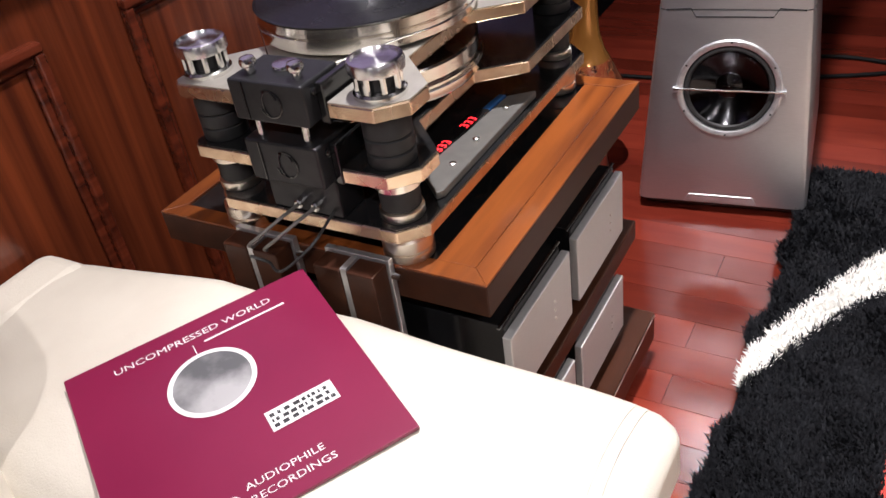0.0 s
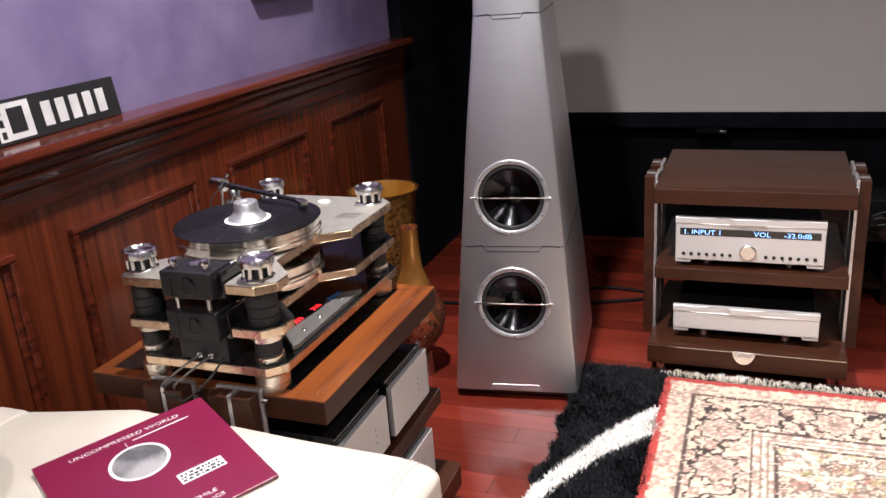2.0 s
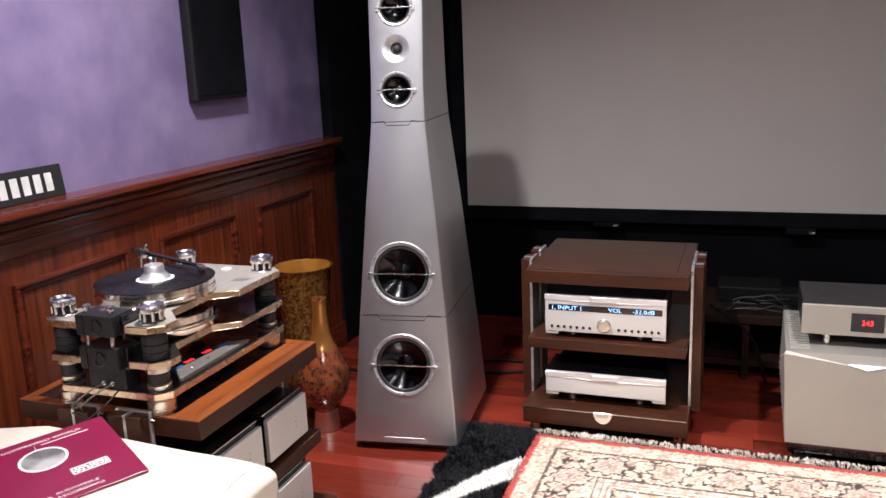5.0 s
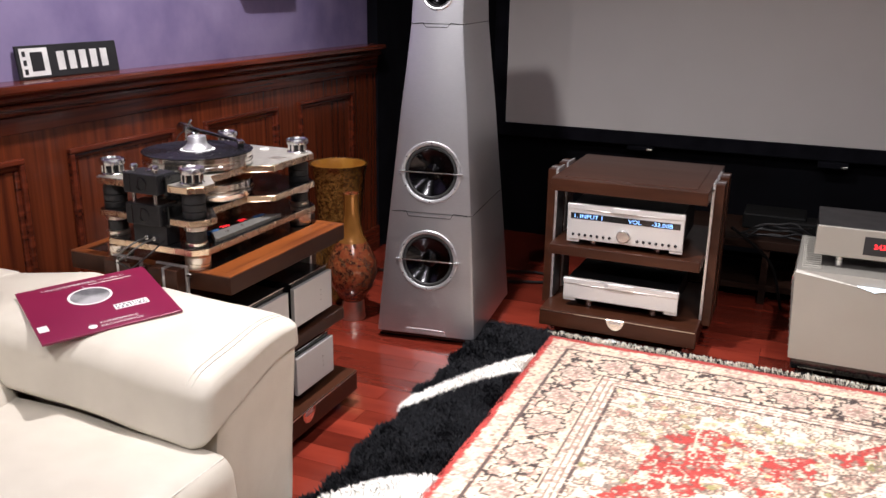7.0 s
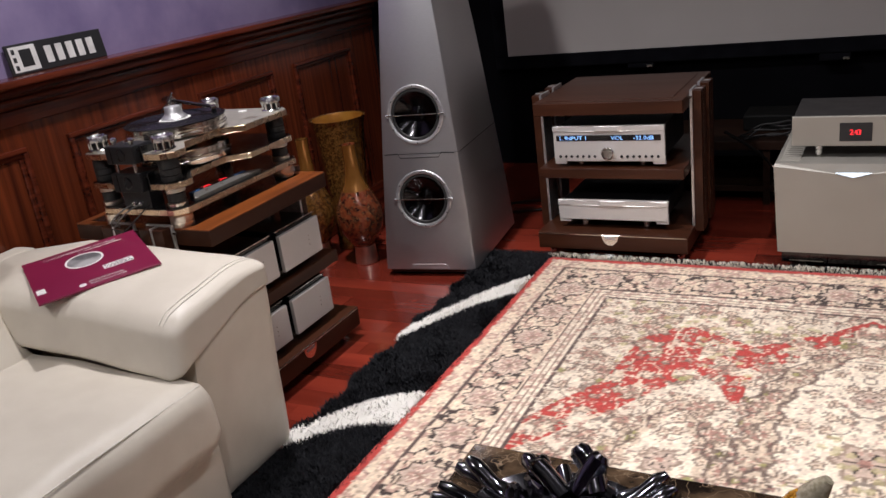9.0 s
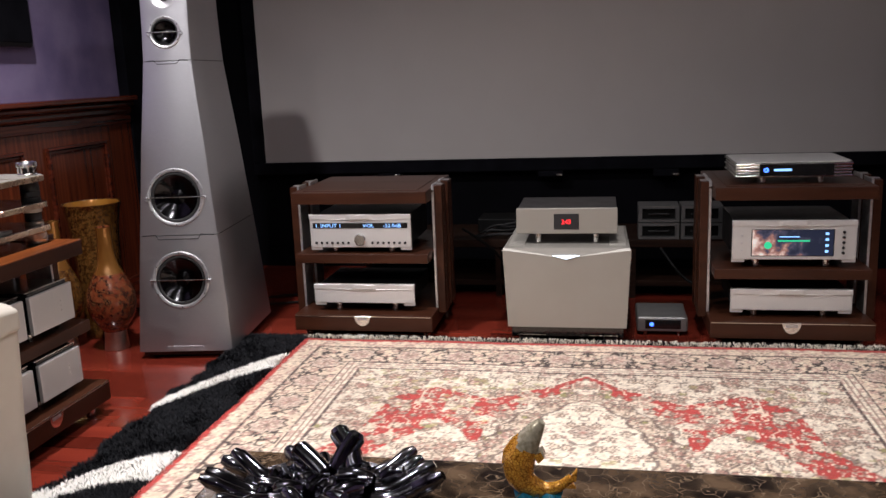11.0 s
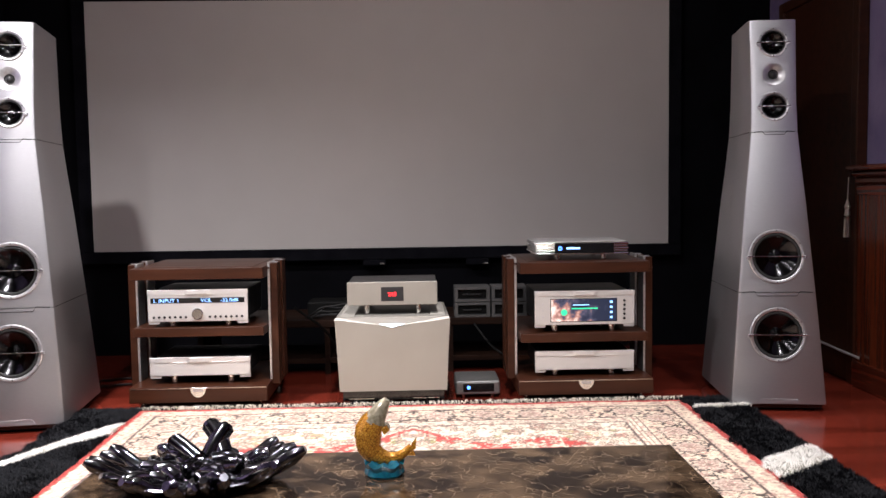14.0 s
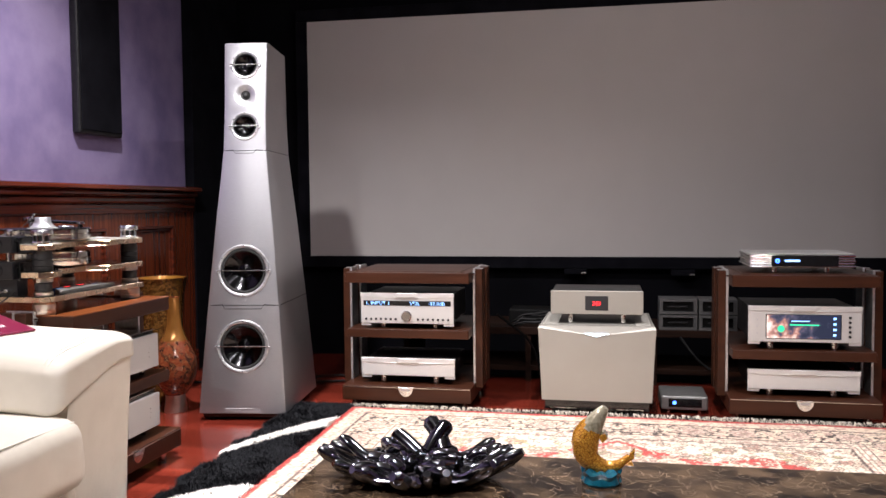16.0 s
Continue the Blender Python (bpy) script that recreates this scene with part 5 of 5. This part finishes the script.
stub([(0.010, 0.05, 0.034), (0.028, 0.07, 0.070), (0.050, 0.09, 0.102)], 0.0195)
stub([(0.050, 0.05, 0.038), (0.030, 0.08, 0.074), (0.002, 0.095, 0.108)], 0.0195)
stub([(0.000, 0.03, 0.036), (-0.035, 0.05, 0.058), (-0.070, 0.065, 0.078)], 0.0205)

# glazed ornament on the table: one curved form with fins on a turquoise foot
def ornament():
    y0 = 0.44
    path = smooth_path([(1.246, y0, TZ + 0.163), (1.236, y0, TZ + 0.148), (1.222, y0, TZ + 0.125), (1.206, y0, TZ + 0.092), (1.206, y0, TZ + 0.062), (1.222, y0, TZ + 0.042),
                        (1.250, y0, TZ + 0.034), (1.276, y0, TZ + 0.042), (1.296, y0, TZ + 0.060)], 8)
    rad = [0.008, 0.015, 0.022, 0.029, 0.027, 0.021, 0.014, 0.010, 0.006]
    radii = []
    for i in range(len(path)):
        f = i / (len(path) - 1) * 8
        k = min(int(f), 7)
        radii.append(rad[k] + (rad[k + 1] - rad[k]) * (f - k))
    body = tube(path, 0, 20, None, radii)
    # fins as thin curved wedges in the body's plane
    for pts, th in (([(1.290, 0.050), (1.306, 0.054), (1.308, 0.078), (1.298, 0.066)], 0.006), ([(1.284, 0.040), (1.306, 0.040), (1.300, 0.052)], 0.006),
                    ([(1.192, 0.128), (1.204, 0.138), (1.190, 0.075), (1.174, 0.082), (1.178, 0.108)], 0.005), ([(1.232, 0.102), (1.246, 0.112), (1.252, 0.100), (1.240, 0.088)], 0.014)):
        fin = prism([(x, z) for x, z in pts], -th, th, 0.0015)
        fin.transform(Matrix.Translation((0, y0, TZ)) @ FRONT)
        join(body, fin)
    n = len(body.faces)
    foot = lathe([(0.040, 0.0005), (0.043, 0.005), (0.039, 0.016), (0.043, 0.026), (0.034, 0.032), (0.010, 0.028), (0.001, 0.026)], 36)
    for v in foot.verts:
        a = math.atan2(v.co.y, v.co.x)
        if v.co.z > 0.012:
            v.co.z += 0.0035 * math.sin(7 * a)
        v.co.x *= 1 + 0.05 * math.sin(5 * a)
        v.co += Vector((1.238, y0, TZ))
    join(body, foot)
    body.faces.ensure_lookup_table()
    for i, f in enumerate(body.faces):
        c = f.calc_center_median()
        f.material_index = 2 if i >= n else (1 if c.z - TZ > 0.112 + 0.4 * (1.226 - c.x) and c.x > 1.205 else 0)
    ob = solo("glazed_ornament", body, M_gold_glaze, "golden glazed crescent-shaped ornament on a turquoise foot", "ornament", smooth=True)
    ob.data.materials.append(M_head_glaze)
    ob.data.materials.append(M_teal)


ornament()

# ---------- rugs ----------
RX0, RX1, RY0, RY1 = 0.050, 2.525, -1.25, 2.445


def hash2(ix, iy, s):
    h = np.sin(ix * 127.1 + iy * 311.7 + s * 74.7) * 43758.5453
    return h - np.floor(h)


def value_noise(x, y, s=0.0):
    ix, iy = np.floor(x), np.floor(y)
    fx, fy = x - ix, y - iy
    fx, fy = fx * fx * (3 - 2 * fx), fy * fy * (3 - 2 * fy)
    a, b = hash2(ix, iy, s), hash2(ix + 1, iy, s)
    c, d = hash2(ix, iy + 1, s), hash2(ix + 1, iy + 1, s)
    return (a * (1 - fx) + b * fx) * (1 - fy) + (c * (1 - fx) + d * fx) * fy


def cells(x, y, s=0.0):
    """Distance to the nearest of jittered points, and that point's hash and angle."""
    ix, iy = np.floor(x), np.floor(y)
    best = np.full(x.shape, 9.0)
    ident = np.zeros(x.shape)
    ang = np.zeros(x.shape)
    for dx in (-1, 0, 1):
        for dy in (-1, 0, 1):
            cx, cy = ix + dx, iy + dy
            px = cx + 0.15 + 0.7 * hash2(cx, cy, s + 1)
            py = cy + 0.15 + 0.7 * hash2(cx, cy, s + 2)
            d = np.hypot(x - px, y - py)
            near = d < best
            best = np.where(near, d, best)
            ident = np.where(near, hash2(cx, cy, s + 3), ident)
            ang = np.where(near, np.arctan2(y - py, x - px), ang)
    return best, ident, ang


def rug_colours(x, y):
    cream, pale = np.array((0.71, 0.565, 0.42)), np.array((0.79, 0.67, 0.525))
    red, pink = np.array((0.42, 0.045, 0.035)), np.array((0.42, 0.22, 0.17))
    dark, olive, taupe = np.array((0.042, 0.026, 0.022)), np.array((0.30, 0.27, 0.11)), np.array((0.30, 0.21, 0.155))
    cx, cy = (RX0 + RX1) / 2, (RY0 + RY1) / 2
    u, v = np.abs(x - cx), np.abs(y - cy)
    hx, hy = (RX1 - RX0) / 2, (RY1 - RY0) / 2
    d = np.minimum(hx - u, hy - v)
    col = np.broadcast_to(cream, x.shape + (3,)).copy()

    def put(mask, c, k=1.0):
        col[mask] = col[mask] * (1 - k) + c * k

    wob = 0.03 * (value_noise(u * 9, v * 9, 4) - 0.5)
    # field: pale ground, red arabesque between pointed arches
    a = hy - v                                   # from the far end inwards
    arch = 0.235 * np.sqrt(np.clip((a - 0.62) / 0.34, 0, 1)) + 0.010 * np.sin(a * 60)
    arch2 = 0.125 * np.sqrt(np.clip((a - 1.04) / 0.28, 0, 1)) + 0.008 * np.sin(a * 70)
    outer = np.interp(u, [0, 0.18, 0.33, 0.43, 0.535, 0.62, 0.68, 0.72, 0.86, 1.0], [0.39, 0.54, 0.65, 0.58, 0.54, 0.57, 0.66, 0.94, 1.17, 1.4]) + wob
    inner_r = np.interp(u, [0, 0.17, 0.295, 0.33, 0.40, 0.48, 0.625, 0.785, 0.95], [0.47, 0.65, 0.80, 0.98, 0.90, 0.85, 1.06, 1.26, 1.46]) + wob * 2
    field = d > 0.36
    in1 = (u < arch) & field
    in2 = (np.abs(u - 0.47) < arch2) & field & ~in1
    redzone = (a > outer) & (a < inner_r) & field & ~in1 & ~in2
    put(field, pale * 0.92)
    put(redzone, red)
    put(in1 | in2, pale)
    rim1 = (np.abs(u - arch - 0.02) < 0.045) & field & (a > 0.56) & ~redzone
    rim2 = (np.abs(np.abs(u - 0.47) - arch2) < 0.030) & field & (a > 1.0) & ~redzone
    put(rim1 | rim2, cream * 0.84)
    # flowers over the field at two sizes
    redkeep = redzone & ((value_noise(u * 14, v * 14, 33) < 0.56) | (a - outer < 0.035))
    calm = in1 | in2
    put(redzone & ~redkeep & (value_noise(u * 22, v * 22, 81) > 0.50), pale * 0.9)
    for sc, seed, dens, zone in ((9.0, 10, 0.62, field & ~calm), (17.0, 20, 0.58, field), (27.0, 25, 0.34, field & ~calm), (24.0, 30, 0.75, rim1 | rim2)):
        c, h, an = cells(u * sc + wob * 8, v * sc, seed)
        pet = 0.30 + 0.07 * np.cos(an * (5 + np.floor(h * 3)))
        on = (h < dens) & zone & ~(redkeep & (h > 0.25))
        put(on & (c < pet), np.array((0.55, 0.41, 0.31)))
        put(on & (c < pet) & (h < 0.22), np.array((0.62, 0.50, 0.38)))
        put(on & (c < pet * 0.62), pink if seed != 20 else cream)
        put(on & (c < pet * 0.30), taupe)
        put(on & (np.abs(c - pet) < 0.055), taupe * 0.55, 0.85)
        put(on & (c < pet * 0.75) & (h > 0.5) & (h < 0.56), olive)
    for w0 in (arch - 0.025, arch + 0.065):
        put((np.abs(u - w0) < 0.006) & field & (a > 0.60) & (arch > 0.02), dark * 2.5, 0.8)
    put((np.abs(np.abs(u - 0.47) - arch2) < 0.005) & field & (a > 1.04), dark * 2.5, 0.8)
    # winding stems
    n = value_noise(u * 13, v * 13, 7) + 0.5 * value_noise(u * 26, v * 26, 8)
    stem = (np.abs(n - 0.75) < 0.022) & field
    put(stem & ~redzone, dark * 2.0, 0.75)
    put(stem & redzone, cream, 0.9)
    stem2 = np.abs(value_noise(u * 31, v * 31, 71) - 0.5) < 0.07
    put(stem2 & redzone & ~redkeep, cream, 0.8)
    # dark palmettes on the axis
    for pu, pa, pr in ((0.0, 1.18, 0.085), (0.0, 0.88, 0.050), (0.47, 1.30, 0.060), (0.0, 1.45, 0.07)):
        r = np.hypot(u - pu, a - pa)
        an = np.arctan2(a - pa, u - pu)
        k = r / (pr * (0.85 + 0.15 * np.cos(6 * an)))
        put((k < 1) & field, np.array((0.50, 0.38, 0.30)))
        put((np.abs(k - 0.95) < 0.10) & field, taupe * 0.8, 0.8)
        put((np.abs(np.sin(3 * an)) < 0.28) & (k < 0.62) & field, dark)
        put((k < 0.22) & field, pink)
    # borders
    along = np.where(hx - u < hy - v, v, u)
    out1 = (d > 0.022) & (d <= 0.105)
    put(out1, cream)
    c, h, an = cells(along * 14, d * 14, 40)
    put(out1 & (c < 0.33), np.array((0.52, 0.34, 0.27)))
    put(out1 & (c < 0.14), cream)
    main = (d > 0.115) & (d <= 0.285)
    put(main, cream * 1.02)
    m = along / 0.205
    fm = m - np.floor(m) - 0.5
    rr = np.hypot(fm * 0.205, d - 0.20)
    an = np.arctan2(d - 0.20, fm * 0.205)
    k = rr / (0.072 * (0.88 + 0.12 * np.cos(8 * an)))
    tang = value_noise(along * 26, d * 26, 50) + 0.5 * value_noise(along * 52, d * 52, 51)
    put(main & (k > 1.0) & (np.abs(tang - 0.75) < 0.11), dark)
    c, h, ac = cells(along * 15, d * 15, 60)
    put(main & (k > 1.1) & (c < 0.27), np.array((0.50, 0.33, 0.26)))
    put(main & (k > 1.1) & (c < 0.10), cream)
    put(main & (k < 1), np.array((0.56, 0.43, 0.34)))
    put(main & (np.abs(k - 0.97) < 0.07), dark)
    put(main & (k < 0.62), np.array((0.45, 0.29, 0.24)))
    put(main & (k < 0.62) & (np.abs(np.sin(4 * an)) < 0.25), cream)
    put(main & (k < 0.2), taupe)
    in_b = (d > 0.295) & (d <= 0.36)
    put(in_b, pale)
    c, h, ac = cells(along * 22, d * 22, 70)
    put(in_b & (c < 0.28), np.array((0.50, 0.34, 0.27)))
    for e in (0.108, 0.290, 0.358):
        put(np.abs(d - e) < 0.0045, dark * 2.2)
    put((np.abs(d - 0.318) < 0.003) | (np.abs(d - 0.336) < 0.003), taupe)
    put(d <= 0.030 + 0.006 * value_noise(along * 30, d * 3, 77), red * 1.05)
    # small scattered sprigs over everything but the red edge
    for sc, seed, dens, tone in ((38.0, 110, 0.42, taupe), (46.0, 120, 0.30, dark * 2.5), (52.0, 130, 0.40, pale * 1.15), (33.0, 140, 0.22, pink)):
        c, h, an = cells(u * sc, v * sc, seed)
        put((h < dens * np.where(calm, 0.75, 1.0)) & (c < 0.24 + 0.08 * np.cos(3 * an)) & (d > 0.03), tone, 0.62)
    moss = value_noise(x * 3.1 + 5, y * 3.1, 95) > 0.74
    c, h, an = cells(u * 24, v * 24, 150)
    put(moss & (h < 0.6) & (c < 0.30) & field & ~redkeep, np.array((0.44, 0.39, 0.17)), 0.55)
    grain = (0.80 + 0.40 * value_noise(x * 120, y * 120, 97)) * (0.86 + 0.28 * hash2(np.floor(x * 331), np.floor(y * 331), 3))
    fade = 0.88 + 0.24 * value_noise(x * 2.3, y * 2.3, 90)
    return np.clip(col * (grain * fade)[..., None], 0.004, 0.9)


def carpet(step=0.0062):
    nx, ny = int((RX1 - RX0) / step), int((RY1 - RY0) / step)
    gx, gy = np.linspace(RX0, RX1, nx + 1), np.linspace(RY0, RY1, ny + 1)
    X, Y = np.meshgrid(gx, gy)
    Z = 0.034 + 0.0012 * np.sin(X * 9 + 2 * np.sin(Y * 3)) + 0.0008 * hash2(np.arange(X.size).reshape(X.shape) * 1.0, Y, 5)
    edge = np.minimum(np.minimum(X - RX0, RX1 - X), np.minimum(Y - RY0, RY1 - Y))
    Z = np.where(edge < 0.001, 0.020, Z)
    co = np.stack((X, Y, Z), -1).reshape(-1, 3)
    i = np.arange((nx + 1) * (ny + 1)).reshape(ny + 1, nx + 1)
    q = np.stack((i[:-1, :-1], i[:-1, 1:], i[1:, 1:], i[1:, :-1]), -1).reshape(-1, 4)
    me = bpy.data.meshes.new("carpet")
    me.vertices.add(len(co))
    me.vertices.foreach_set("co", co.ravel())
    me.loops.add(q.size)
    me.loops.foreach_set("vertex_index", q.ravel().astype(np.int32))
    me.polygons.add(len(q))
    me.polygons.foreach_set("loop_start", (np.arange(len(q)) * 4).astype(np.int32))
    me.update()
    me.validate()
    at = me.color_attributes.new("weave", "FLOAT_COLOR", "POINT")
    c = rug_colours(X, Y).reshape(-1, 3)
    at.data.foreach_set("color", np.concatenate((c, np.ones((len(c), 1))), 1).astype(np.float32).ravel())
    m = mat("woven_wool_pattern", (0.5, 0.4, 0.3), 0.9, 0.0, scale=400, bump=0.5, bump_scale=500, sheen=0.15)
    nt = m.node_tree
    ca = nt.nodes.new("ShaderNodeVertexColor")
    ca.layer_name = "weave"
    bs = nt.nodes["Principled BSDF"]
    nt.links.remove(bs.inputs["Base Color"].links[0])
    nt.links.new(ca.outputs["Color"], bs.inputs["Base Color"])
    me.materials.append(m)
    return me


rug = empty("patterned_carpet", pose(0, 0, 0), "cream and red patterned oriental carpet with fringed ends", "carpet")
pile = new("woven_surface", carpet())
pile.parent = rug
part("backing", box(RX0 + 0.002, RX1 - 0.002, RY0 + 0.002, RY1 - 0.002, 0.016, 0.0195), M_fringe, rug)


def fringe(y, out):
    rnd = random.Random(3 + int(out * 10))
    verts, faces = [], []
    x = RX0
    while x < RX1:
        L = rnd.uniform(0.025, 0.050) + 0.030 * noise.noise(Vector((x * 23, out, 0)))
        sway = 0.9 * noise.noise(Vector((x * 15, 3 * out, 2)))
        for k in range(4):
            a = sway + rnd.uniform(-0.5, 0.5)
            w = rnd.uniform(0.0012, 0.0028)
            bx = x + rnd.uniform(-0.004, 0.004)
            h1, h2 = rnd.uniform(0.026, 0.044), rnd.uniform(0.004, 0.034)
            n = len(verts)
            mx, my = bx + 0.4 * L * math.sin(a), y + out * 0.5 * L
            ex, ey = bx + L * math.sin(a), y + out * L * math.cos(a)
            verts += [(bx - w, y - out * 0.003, 0.026), (bx + w, y - out * 0.003, 0.026), (bx, y, 0.036), (mx - w * 1.6, my, h1), (mx + w * 1.6, my, h1), (mx, my, h1 + 0.006),
                      (ex - w, ey, h2), (ex + w, ey, h2), (ex, ey, h2 + 0.004)]
            for b in (0, 3):
                for i, j in ((0, 1), (1, 2), (2, 0)):
                    faces.append((n + b + i, n + b + j, n + b + 3 + j, n + b + 3 + i))
            faces.append((n + 6, n + 7, n + 8))
        x += rnd.uniform(0.004, 0.008)
    me = bpy.data.meshes.new("fringe")
    me.from_pydata(verts, [], faces)
    me.materials.append(M_fringe)
    ob = new("fringe", me)
    ob.parent = rug
    tagged(ob, "knotted cream wool fringe", kind="stuff")


fringe(RY1, 1)

# black shaggy rug with white bands, showing beside the carpet
BX0, BX1, BY0, BY1 = -0.215, 2.775, -1.6, 2.47


def white_band(x, y):
    """Where the shag is white: slanting bands that taper towards the outer edge."""
    west = np.zeros(x.shape, bool)
    t = (x + 0.21) / 0.27
    for y_in, y_out, w in ((2.13, 1.66, 0.050), (1.19, 0.955, 0.055), (0.35, 0.15, 0.05)):
        west |= np.abs(y - (y_out + (y_in - y_out) * t + 0.05 * np.sin(t * 3.1))) < w * 1.35 * (0.8 + 0.45 * t)
    east = np.zeros(x.shape, bool)
    t = (x - 2.50) / 0.27
    for y_in, y_out, w in ((1.44, 1.62, 0.085), (2.29, 2.31, 0.022), (0.6, 0.8, 0.08)):
        east |= np.abs(y - (y_in + (y_out - y_in) * t)) < w
    return np.where(x < 1.2, west, east)


shag = empty("shaggy_rug", pose(0, 0, 0), "black long-pile rug with white bands under a carpet", "rug")
part("backing", box(BX0, BX1, BY0, BY1, 0.001, 0.012), M_fabric, shag)


def shag_pile(x0, x1, y0, y1, n, seed, white_only=False):
    rs = np.random.RandomState(seed)
    px, py = rs.uniform(x0, x1, n), rs.uniform(y0, y1, n)
    wave = 0.012 * np.sin(py * 17) + 0.010 * np.sin(py * 41 + 1)
    px = np.where(px < x0 + 0.03, px + wave, px)
    white = white_band(px, py)
    if white_only:
        px, py, white = px[white], py[white], white[white]
    n = len(px)
    # strands lean together in tufts, each a little off
    comb = 6.283 * (value_noise(px * 26, py * 26, seed) + value_noise(px * 9, py * 9, seed + 2))
    L, az = rs.uniform(0.020, 0.040, n), 0.5 * comb + rs.uniform(-2.2, 2.2, n)
    le, w = rs.uniform(0.15, 0.75, n), rs.uniform(0.0014, 0.0030, n)
    c, s = np.cos(az), np.sin(az)
    dx, dy, dz = L * np.sin(le) * c, L * np.sin(le) * s, L * np.cos(le)
    base = np.full(n, 0.011)
    co = np.stack((np.stack((px - s * w, py + c * w, base), -1), np.stack((px + s * w, py - c * w, base), -1),
                   np.stack((px + 0.45 * dx + s * w, py + 0.45 * dy - c * w, base + 0.72 * dz), -1), np.stack((px + 0.45 * dx - s * w, py + 0.45 * dy + c * w, base + 0.72 * dz), -1),
                   np.stack((px + dx, py + dy, base + dz), -1)), 1).reshape(-1, 3)
    k = np.arange(n)[:, None] * 5
    loops = np.concatenate((k + np.array([[0, 1, 2, 3]]), k + np.array([[3, 2, 4]])), 1).ravel()
    starts = (np.arange(n)[:, None] * 7 + np.array([[0, 4]])).ravel()
    me = bpy.data.meshes.new("shag_pile")
    me.vertices.add(len(co))
    me.vertices.foreach_set("co", co.ravel())
    me.loops.add(len(loops))
    me.loops.foreach_set("vertex_index", loops.astype(np.int32))
    me.polygons.add(len(starts))
    me.polygons.foreach_set("loop_start", starts.astype(np.int32))
    me.materials.append(M_shagb)
    me.materials.append(M_shagw)
    me.polygons.foreach_set("material_index", np.repeat(white.astype(np.int32), 2))
    me.update()
    up = np.zeros((len(co), 3))
    up[:, 2] = np.repeat(white, 5)
    me.normals_split_custom_set_from_vertices(up)
    ob = new("shag", me)
    ob.parent = shag
    tagged(ob, kind="stuff")


shag_pile(BX0, RX0 + 0.01, 0.35, BY1, 150000, 1)
shag_pile(RX0, 2.52, RY1 + 0.002, BY1, 12000, 2)
shag_pile(RX1 - 0.01, BX1, 0.7, BY1, 110000, 3)
shag_pile(BX0, RX0 + 0.01, 0.35, BY1, 200000, 4, True)
shag_pile(RX1 - 0.01, BX1, 0.7, BY1, 150000, 5, True)

# cables on the floor
for k, pts in enumerate(([(-0.62, 3.05, 0.008), (-0.3, 3.25, 0.008), (0.1, 3.2, 0.008), (0.5, 3.28, 0.008)], [(-1.1, 2.95, 0.008), (-0.7, 2.98, 0.008), (-0.2, 3.12, 0.008), (0.2, 3.3, 0.008)],
                         [(3.483, 3.45, 0.160), (3.483, 3.15, 0.166), (3.483, 2.90, 0.158), (3.478, 2.70, 0.156)], [(0.66, 3.1, 0.40), (0.78, 3.15, 0.30), (0.85, 3.2, 0.2), (0.9, 3.25, 0.008)],
                         [(1.62, 3.2, 0.28), (1.70, 3.1, 0.18), (1.78, 3.05, 0.12), (1.85, 3.1, 0.01)])):
    pale = k == 2
    solo("loudspeaker_cable", tube(smooth_path(pts), 0.007, 8), M_alu_fine if pale else M_deepblack, "pale thin cable run along the foot of a wall" if pale else "thick dark cable lying in shade", "cable", smooth=True)

# leads heaped on the bench
rnd = random.Random(8)
for k in range(5):
    a = rnd.uniform(0.66, 0.76)
    pts = [(a + 0.075 * q, 3.30 + rnd.uniform(0.0, 0.06), 0.312 + 0.012 * k * (0 < q < 4) + rnd.uniform(0, 0.02) * (0 < q < 4)) for q in range(5)]
    solo("signal_lead", tube(smooth_path(pts), 0.005, 8), M_blackmetal if k % 2 else M_rubber, "black lead heaped on a low bench", "cable", smooth=True)

# downlight trims in the ceiling
for lx, ly in FITTINGS:
    dl = empty("downlight", pose(lx, ly, CEIL), "round recessed ceiling downlight", "downlight", "ceiling downlights")
    part("trim", lathe([(0.055, -0.006), (0.062, -0.003), (0.062, -0.0005), (0.042, -0.0005), (0.042, -0.005)], 24, cap=False), M_white, dl)
    part("lens", lathe([(0.040, -0.0015), (0.040, -0.0008), (0.001, -0.0008)], 24), M_lampglass, dl)

# ---------- floor ----------
floor = empty("floor", pose(0, 0, 0), "polished dark red hardwood board floor", "floor", kind="structure")
part("subfloor", box(XL - 0.1, XR + 0.1, YB - 0.1, YF + 0.1, -0.06, -0.0185), M_dark, floor)
BW, cache = 0.088, {}


def board_mesh(L):
    key = round(L, 2)
    if key not in cache:
        bm = box(0.0006, key - 0.0006, 0.0005, BW - 0.0005, -0.018, 0.0)
        cache[key] = mesh_of(bm, "board")
        cache[key].materials.append(M_floor)
    return cache[key]


rnd = random.Random(21)
rest = None
rows = int((YF - YB) / BW) + 1
for k in range(rows):
    y = YB + k * BW
    x = XL - rnd.choice((0.0, 0.3, 0.6, 0.9))
    while x < XR:
        L = rnd.choice((0.9, 1.2, 1.5, 1.8))
        a, b = max(x, XL), min(x + L, XR)
        if b - a > 0.02:
            if y > 0.45:
                ob = new("floorboard", board_mesh(b - a))
                ob.parent = floor
                ob.location = (a, y, 0)
            else:
                rest = box(a + 0.0006, b - 0.0006, y + 0.0005, y + BW - 0.0005, -0.018, 0.0, bm=rest)
        x += L
ob = part("floorboards_behind", rest, M_floor, floor)
tagged(ob, kind="stuff")
